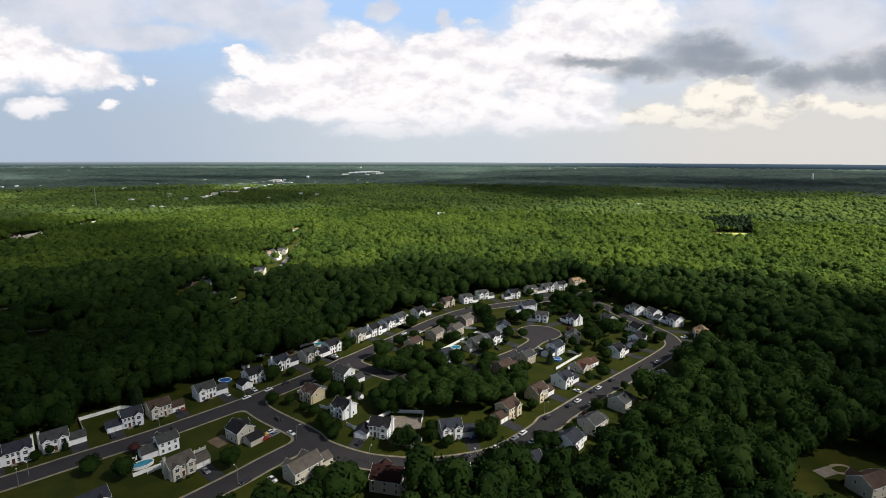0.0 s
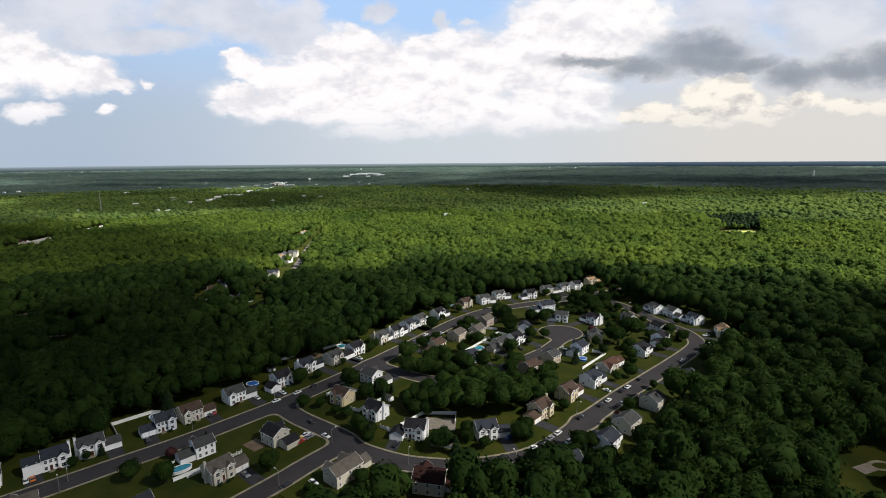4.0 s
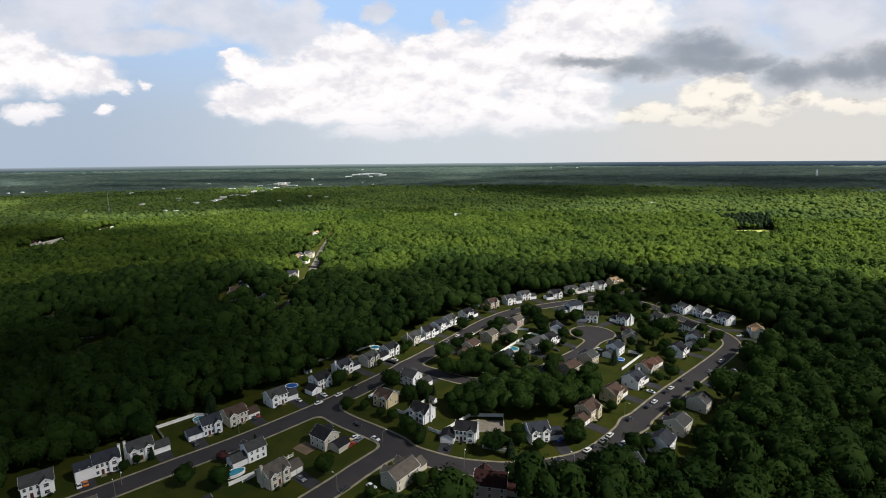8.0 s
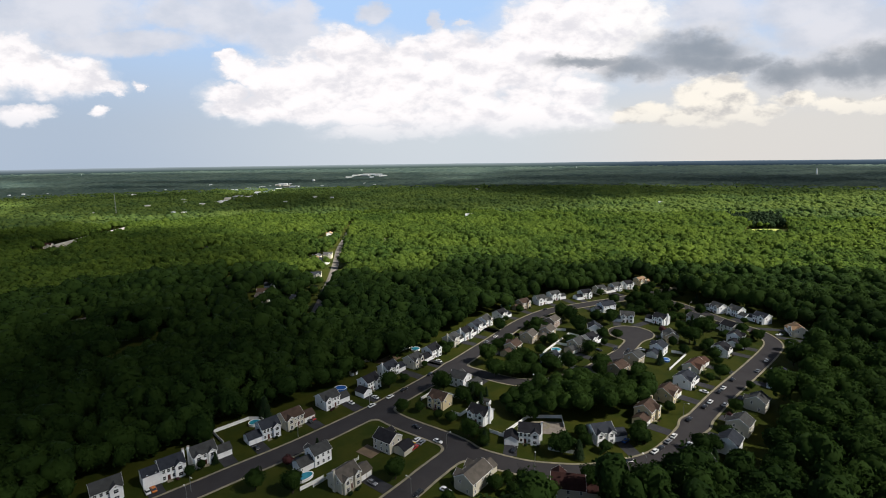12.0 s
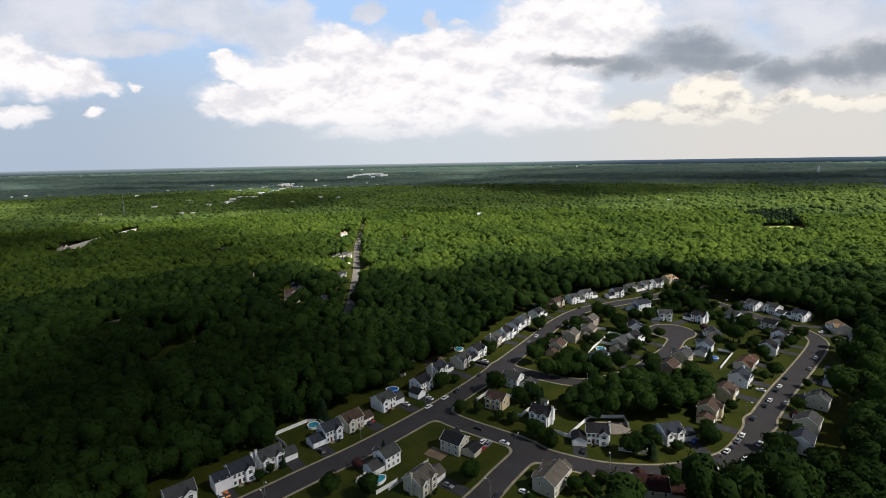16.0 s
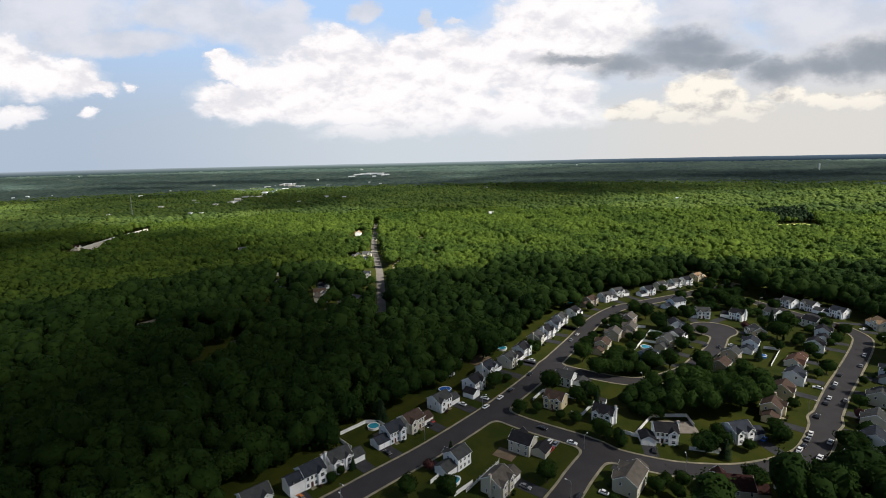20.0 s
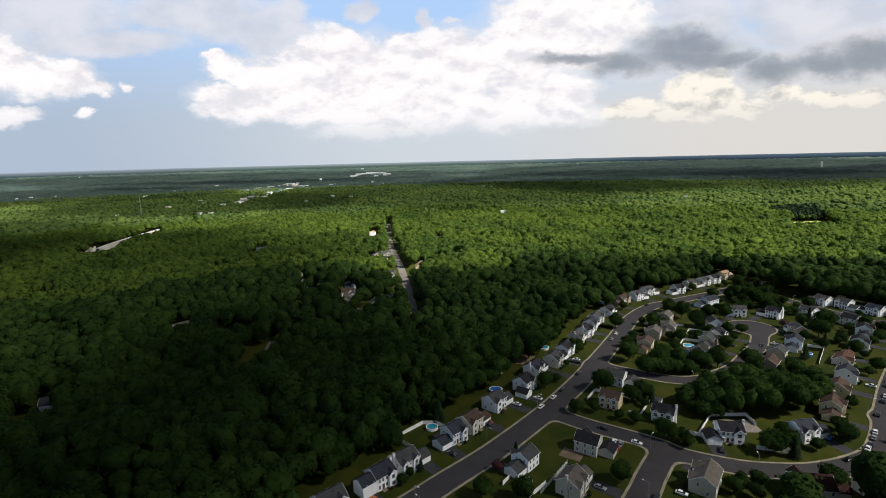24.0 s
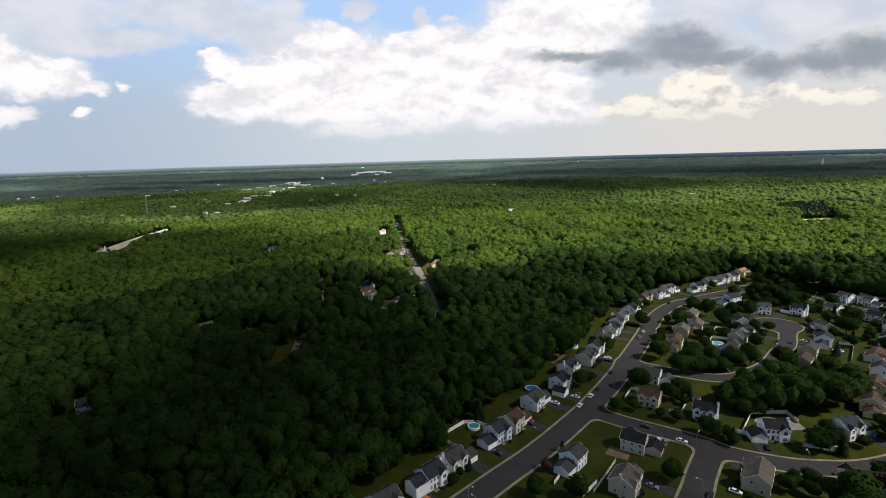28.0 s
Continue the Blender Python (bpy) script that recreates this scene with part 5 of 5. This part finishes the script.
def scatter(gap, near, far, wide=0.98):
    """Places on a shaken grid between two distances from the line of flight, ahead of it."""
    x, y = np.meshgrid(np.arange(-far - 200, far + 60, gap), np.arange(100, far + 40, gap * 0.87), indexing="ij")
    x = x + (np.arange(y.shape[1]) % 2) * gap / 2
    q = np.stack((x.ravel(), y.ravel()), -1) + rng.uniform(-0.33, 0.33, (x.size, 2)) * gap
    d = np.hypot(np.maximum(np.maximum(-177 - q[:, 0], q[:, 0]), 0), q[:, 1]) + swell(q, 90.0) * 45 * (q[:, 1] > 300)
    q = q[(d >= near) & (d < far) & (q[:, 0] > -177 - 50 - q[:, 1] * wide) & (q[:, 0] < 50 + q[:, 1] * wide)]
    return q[wooded(q)]


def lay(q, low, high, uneven=1.0):
    old = swell(q, 80.0) * 0.45 + swell(q, 31.0) * 0.55
    size = low + (high - low) * np.clip(rng.beta(1.5, 2.0, len(q)) + old * 0.22, 0, 1.1)
    z = 6.8 + size * 0.50 + (old * 3.4 + rng.uniform(-2.2, 2.2, len(q))) * uneven + rise(np.hypot(*(q - CENTRE).T))
    return np.column_stack((q, z)), size


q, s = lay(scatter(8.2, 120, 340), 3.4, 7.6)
spread("woodland", q, s, [crown(2, 260, 0.115, 100 + k, 0.58) for k in range(10)], shaded_leaf, 1.15, "dense green broadleaf woods round the estate")
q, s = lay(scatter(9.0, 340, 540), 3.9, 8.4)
spread("woodland", q, s, [crown(2, 80, 0.14, 110 + k, 0.55) for k in range(10)], shaded_leaf, 1.1, "dense green broadleaf woods behind the estate")
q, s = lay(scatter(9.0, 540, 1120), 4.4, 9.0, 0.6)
spread("woodland", q, s, [crown(1, 26, 0.22, 120 + k, 0.5, 9) for k in range(10)], lit_leaf_mid, 0.95, "dense green broadleaf woods beyond the estate")
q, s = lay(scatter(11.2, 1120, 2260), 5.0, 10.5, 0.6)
spread("woodland", q, s, [crown(1, 7, 0.32, 140 + k, 0.5, 9) for k in range(10)], lit_hazy_leaf_far, 0.85, "distant green woods out on the plain")
q = np.stack((rng.uniform(465, 605, 420), rng.uniform(866, 985, 420)), -1)
q, s = lay(q[inside(q, GROVE)], 3.4, 5.6)
spread("woodland", q, s, [crown(1, 40, 0.2, 180 + k, 0.5) for k in range(4)], needle, 1.7, "dark stand of conifers behind the field")
q = np.stack((rng.uniform(-40, 42, 900), rng.uniform(212, 272, 900)), -1)
q = q[inside(q, [(-38, 238), (-32, 224), (-14, 227), (-6, 222), (12, 224), (32, 236), (50, 258), (46, 268), (26, 266), (3, 258), (-22, 252)])]
keep = []
for p in q:
    if all(np.hypot(*(p - k)) > 5.2 for k in keep) and np.hypot(*(HOME_XY - p).T).min() > 8:
        keep.append(p)
q, s = lay(np.array(keep), 3.8, 5.6)
spread("woodland", q, s, [crown(2, 300, 0.11, 160 + k) for k in range(6)], shaded_leaf, 1.0, "dark grove of broadleaf trees between the gardens")


# ---- the town on the plain ----
strip("road", np.array(((-725, 1470), (-725, 1534), (-724, 1695), (-746, 1869), (-772, 2081), (-792, 2304), (-811, 2559)), float), 4.5, 1.5, MATS["highway_concrete"], "pale main street of the far town")
TOWN = []


def long_building(x, y, w, d, high, deg, mat, words="pale flat-roofed commercial building in the distance"):
    """A flat-roofed hall with a parapet, a band of glass and roof units."""
    z = float(rise(math.hypot(x - CENTRE[0], y - CENTRE[1])))
    TOWN.append((x, y, max(w, d)))
    thing = tagged(new("commercial_building"), words, "building", "town buildings")
    thing.matrix_basis = at(x, y, z, deg)
    child("wall", polys("wall", *block(-w / 2, w / 2, -d / 2, d / 2, 0, high), mat), thing)
    for side in (-1, 1):
        child("parapet", polys("parapet", *block(-w / 2 - 0.3, w / 2 + 0.3, side * d / 2 - 0.35, side * d / 2 + 0.35, high, high + 1.2), trim), thing)
    child("window_band", polys("window_band", *block(-w / 2 + 2, w / 2 - 2, -d / 2 - 0.1, -d / 2 + 0.1, high * 0.35, high * 0.6), glass), thing)
    child("roof_unit", polys("roof_unit", *bevelled(-w * 0.1, w * 0.1, -2.5, 2.5, high, high + 2.5, 0.2), pole_mat), thing)


SHOPPING_HALLS = ((-636, 3499, 50, 40), (-594, 3567, 70, 40), (-564, 3642, 90, 40), (-510, 3624, 80, 40), (-443, 3438, 50, 30), (-495, 3233, 24, 20), (-642, 3256, 40, 20))
WEST_ROOFS = ((-1568, 1944), (-1345, 1887), (-1457, 2167), (-1478, 2237), (-1452, 2234), (-1183, 1851), (-1218, 2130), (-1217, 2198), (-849, 1546), (-798, 1455), (-717, 1382), (-679, 1156),
              (-646, 1139), (-1213, 2547), (-1154, 2492), (-2862, 3273), (-2472, 3310), (-858, 1152), (-843, 1342), (-1660, 1880), (-1647, 1929))
NORTH_ROOFS = ((-465, 1614), (-412, 1531), (-403, 1576), (-508, 1489), (-504, 1428), (-378, 2449), (-364, 2230), (-345, 2309), (-449, 2611), (-272, 2205), (-253, 2241), (-626, 2424),
               (-617, 2512), (-515, 2272), (-499, 2267), (46, 1928), (75, 1920), (104, 1909), (1128, 2669), (1145, 2650), (546, 2236), (1634, 2706), (-9, 1015), (488, 1259),
               (-741, 4461), (905, 4393), (1112, 4340), (2206, 3870), (-2665, 3703), (-2616, 3737))
for k, (x, y, w, d) in enumerate(TOWN_HALLS):
    long_building(x, y, w, d, 9 + k * 5 % 4, (k * 37) % 24 - 8, MATS[("white", "bluegrey", "white", "cream")[k % 4]], "pale flat-roofed shop building along the far high street")
for k, (x, y, w, d) in enumerate(SHOPPING_HALLS):
    long_building(x, y, w, d, 13, 3, MATS[("white", "bluegrey")[k % 2]])
for k, (x, y) in enumerate(WEST_ROOFS + NORTH_ROOFS):
    size = 0.55 + 0.55 * ((k * 0.37) % 1.0) + max(0, y - 3000) / 3500
    long_building(x, y, 13 * size, 9 * size, (9 if y > 2150 else 14) + 2 * size, (x * 7) % 40 - 20, MATS[("white", "white", "cream", "bluegrey")[k % 4]], "small white building among far trees")
for x, y, w in ((170, 1108, 26), (182, 1100, 14), (203, 1175, 10)):
    long_building(x, y, w, 9, 10, 8, MATS["white"], "low white barn in the far woods")


def water_tower(x, y, high, r):
    z = float(rise(math.hypot(x - CENTRE[0], y - CENTRE[1])))
    thing = tagged(new("water_tower"), "white steel water tower above the far trees", "water tower", "towers")
    thing.matrix_basis = at(x, y, z)
    prof = [(0, 0.0), (r * 0.55, 0.08 * r), (r, 0.6 * r), (r, 1.0 * r), (r * 0.6, 1.45 * r), (0.02, 1.6 * r)]
    child("tank", polys("tank", *tube([(0, 0, high + b) for a, b in prof], [max(a, 0.02) for a, b in prof], 20), trim), thing)
    child("stem", polys("stem", *tube([(0, 0, 0), (0, 0, 4), (0, 0, high)], [r * 0.45, r * 0.25, r * 0.22], 12), trim), thing)


water_tower(-729, 2682, 17, 7.5)
tall = tagged(new("radio_tower"), "tall white tower far out on the plain", "tower", "towers")
tall.matrix_basis = at(1915, 2640, float(rise(3320)))
child("shaft", polys("shaft", *tube([(0, 0, 0), (0, 0, 20), (0, 0, 40)], [4.2, 3.6, 3.2], 12), trim), tall)
child("cap", polys("cap", *tube([(0, 0, 40), (0, 0, 43)], [4.2, 4.0], 12), trim), tall)
mast = tagged(new("radio_mast"), "slim grey lattice mast beside the highway", "mast", "towers")
mast.matrix_basis = at(-805, 1150, 0)
for a in range(3):
    px, py = 1.6 * math.cos(a * 2.1), 1.6 * math.sin(a * 2.1)
    child("leg", polys("leg", *tube([(px, py, 0), (px * 0.6, py * 0.6, 30), (px * 0.2, py * 0.2, 60)], [0.22, 0.2, 0.16], 6), pole_mat), mast)
for k in range(14):
    f = 1.6 * (1 - k / 17)
    ring = [(f * math.cos(a * 2.1 + (k % 2) * 1.05), f * math.sin(a * 2.1), 2 + k * 4.1 + (a % 2) * 3) for a in (0, 1, 2, 0)]
    child("brace", polys("brace", *tube(ring, [0.1] * 4, 4), pole_mat), mast)


def treetops(r, a):
    g = np.random.default_rng(9)
    bumps = g.uniform(0, 1, r.shape) ** 1.5
    x, y = CENTRE[0] + r * np.sin(a), CENTRE[1] + r * np.cos(a)
    low = np.ones(r.shape)
    for tx, ty, w in TOWN:
        low *= np.clip(np.hypot((x - tx) / (w * 0.7), (y - ty + 70) / 110) - 0.6, 0, 1)
    return rise(r) + 2 + (6 + 12 * bumps) * low


canopy = new("far_woodland", ring_sheet("far_woodland", np.concatenate((np.linspace(2150, 3000, 60), np.linspace(3020, 4680, 70))), 420, treetops, hazed_canopy_mat, -52, 52))
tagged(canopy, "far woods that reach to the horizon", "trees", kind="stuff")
round_about = new("far_woodland", ring_sheet("far_woodland", np.linspace(700, 4680, 60), 200, treetops, hazed_canopy_mat, 54, 306))
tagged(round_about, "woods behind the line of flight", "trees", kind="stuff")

# ---- clouds overhead ----
thin_cloud, thick_cloud, veil_cloud, estate_cloud = cloud_material(0.75), cloud_material(0.60), cloud_material(0.56), cloud_material(0.66)
CLOUD_HEIGHT = 1500.0


def cloud(x, y, rx, ry, deg=0.0, mat=thick_cloud):
    """A lumpy sheet of cloud that shades the land round (x, y)."""
    n = 26
    u, w = np.meshgrid(np.linspace(-1.3, 1.3, n), np.linspace(-1.3, 1.3, n), indexing="ij")
    z = np.array([noise.noise((a * 2.3 + x, b * 2.3 + y, 0.5)) for a, b in zip(u.ravel(), w.ravel())]) * 0.12 + np.clip(1 - np.hypot(u, w).ravel(), 0, 1) * 0.2
    i = (np.arange(n - 1)[:, None] * n + np.arange(n - 1)[None]).ravel()
    me = mesh_from("cloud", np.stack((u.ravel(), w.ravel(), z), -1), np.concatenate((np.stack((i, i + n, i + n + 1), -1), np.stack((i, i + n + 1, i + 1), -1))), mat)
    ob = tagged(new("cloud", me), "unseen loose grey-white cloud sheet high overhead that shades the land", "cloud", "clouds", kind="structure")
    shift = TO_SUN * (CLOUD_HEIGHT / TO_SUN.z)
    ob.matrix_basis = Matrix.LocRotScale((x + shift.x, y + shift.y, CLOUD_HEIGHT), Euler((0, 0, radians(deg))), (rx, ry, 300))


# All out of view; each is placed for the shade wanted on the land.
cloud(-20, 130, 480, 490, 0, estate_cloud)
cloud(-710, 400, 620, 570, 0, thin_cloud)
cloud(-215, 190, 210, 170, 40, veil_cloud)
cloud(470, 170, 330, 280, 0, thin_cloud)
cloud(-1080, 760, 480, 420, 0, estate_cloud)
cloud(-150, 1750, 700, 760)
cloud(-800, 1480, 520, 440, 0, estate_cloud)
cloud(450, 1900, 400, 600)
cloud(900, 2300, 1100, 1000)
cloud(2300, 2100, 1500, 720)
cloud(1500, 3200, 1500, 1300)
cloud(-1600, 1950, 800, 560, 5, estate_cloud)
cloud(-900, 2600, 1300, 420)
cloud(-1400, 3300, 1800, 800, 0, veil_cloud)
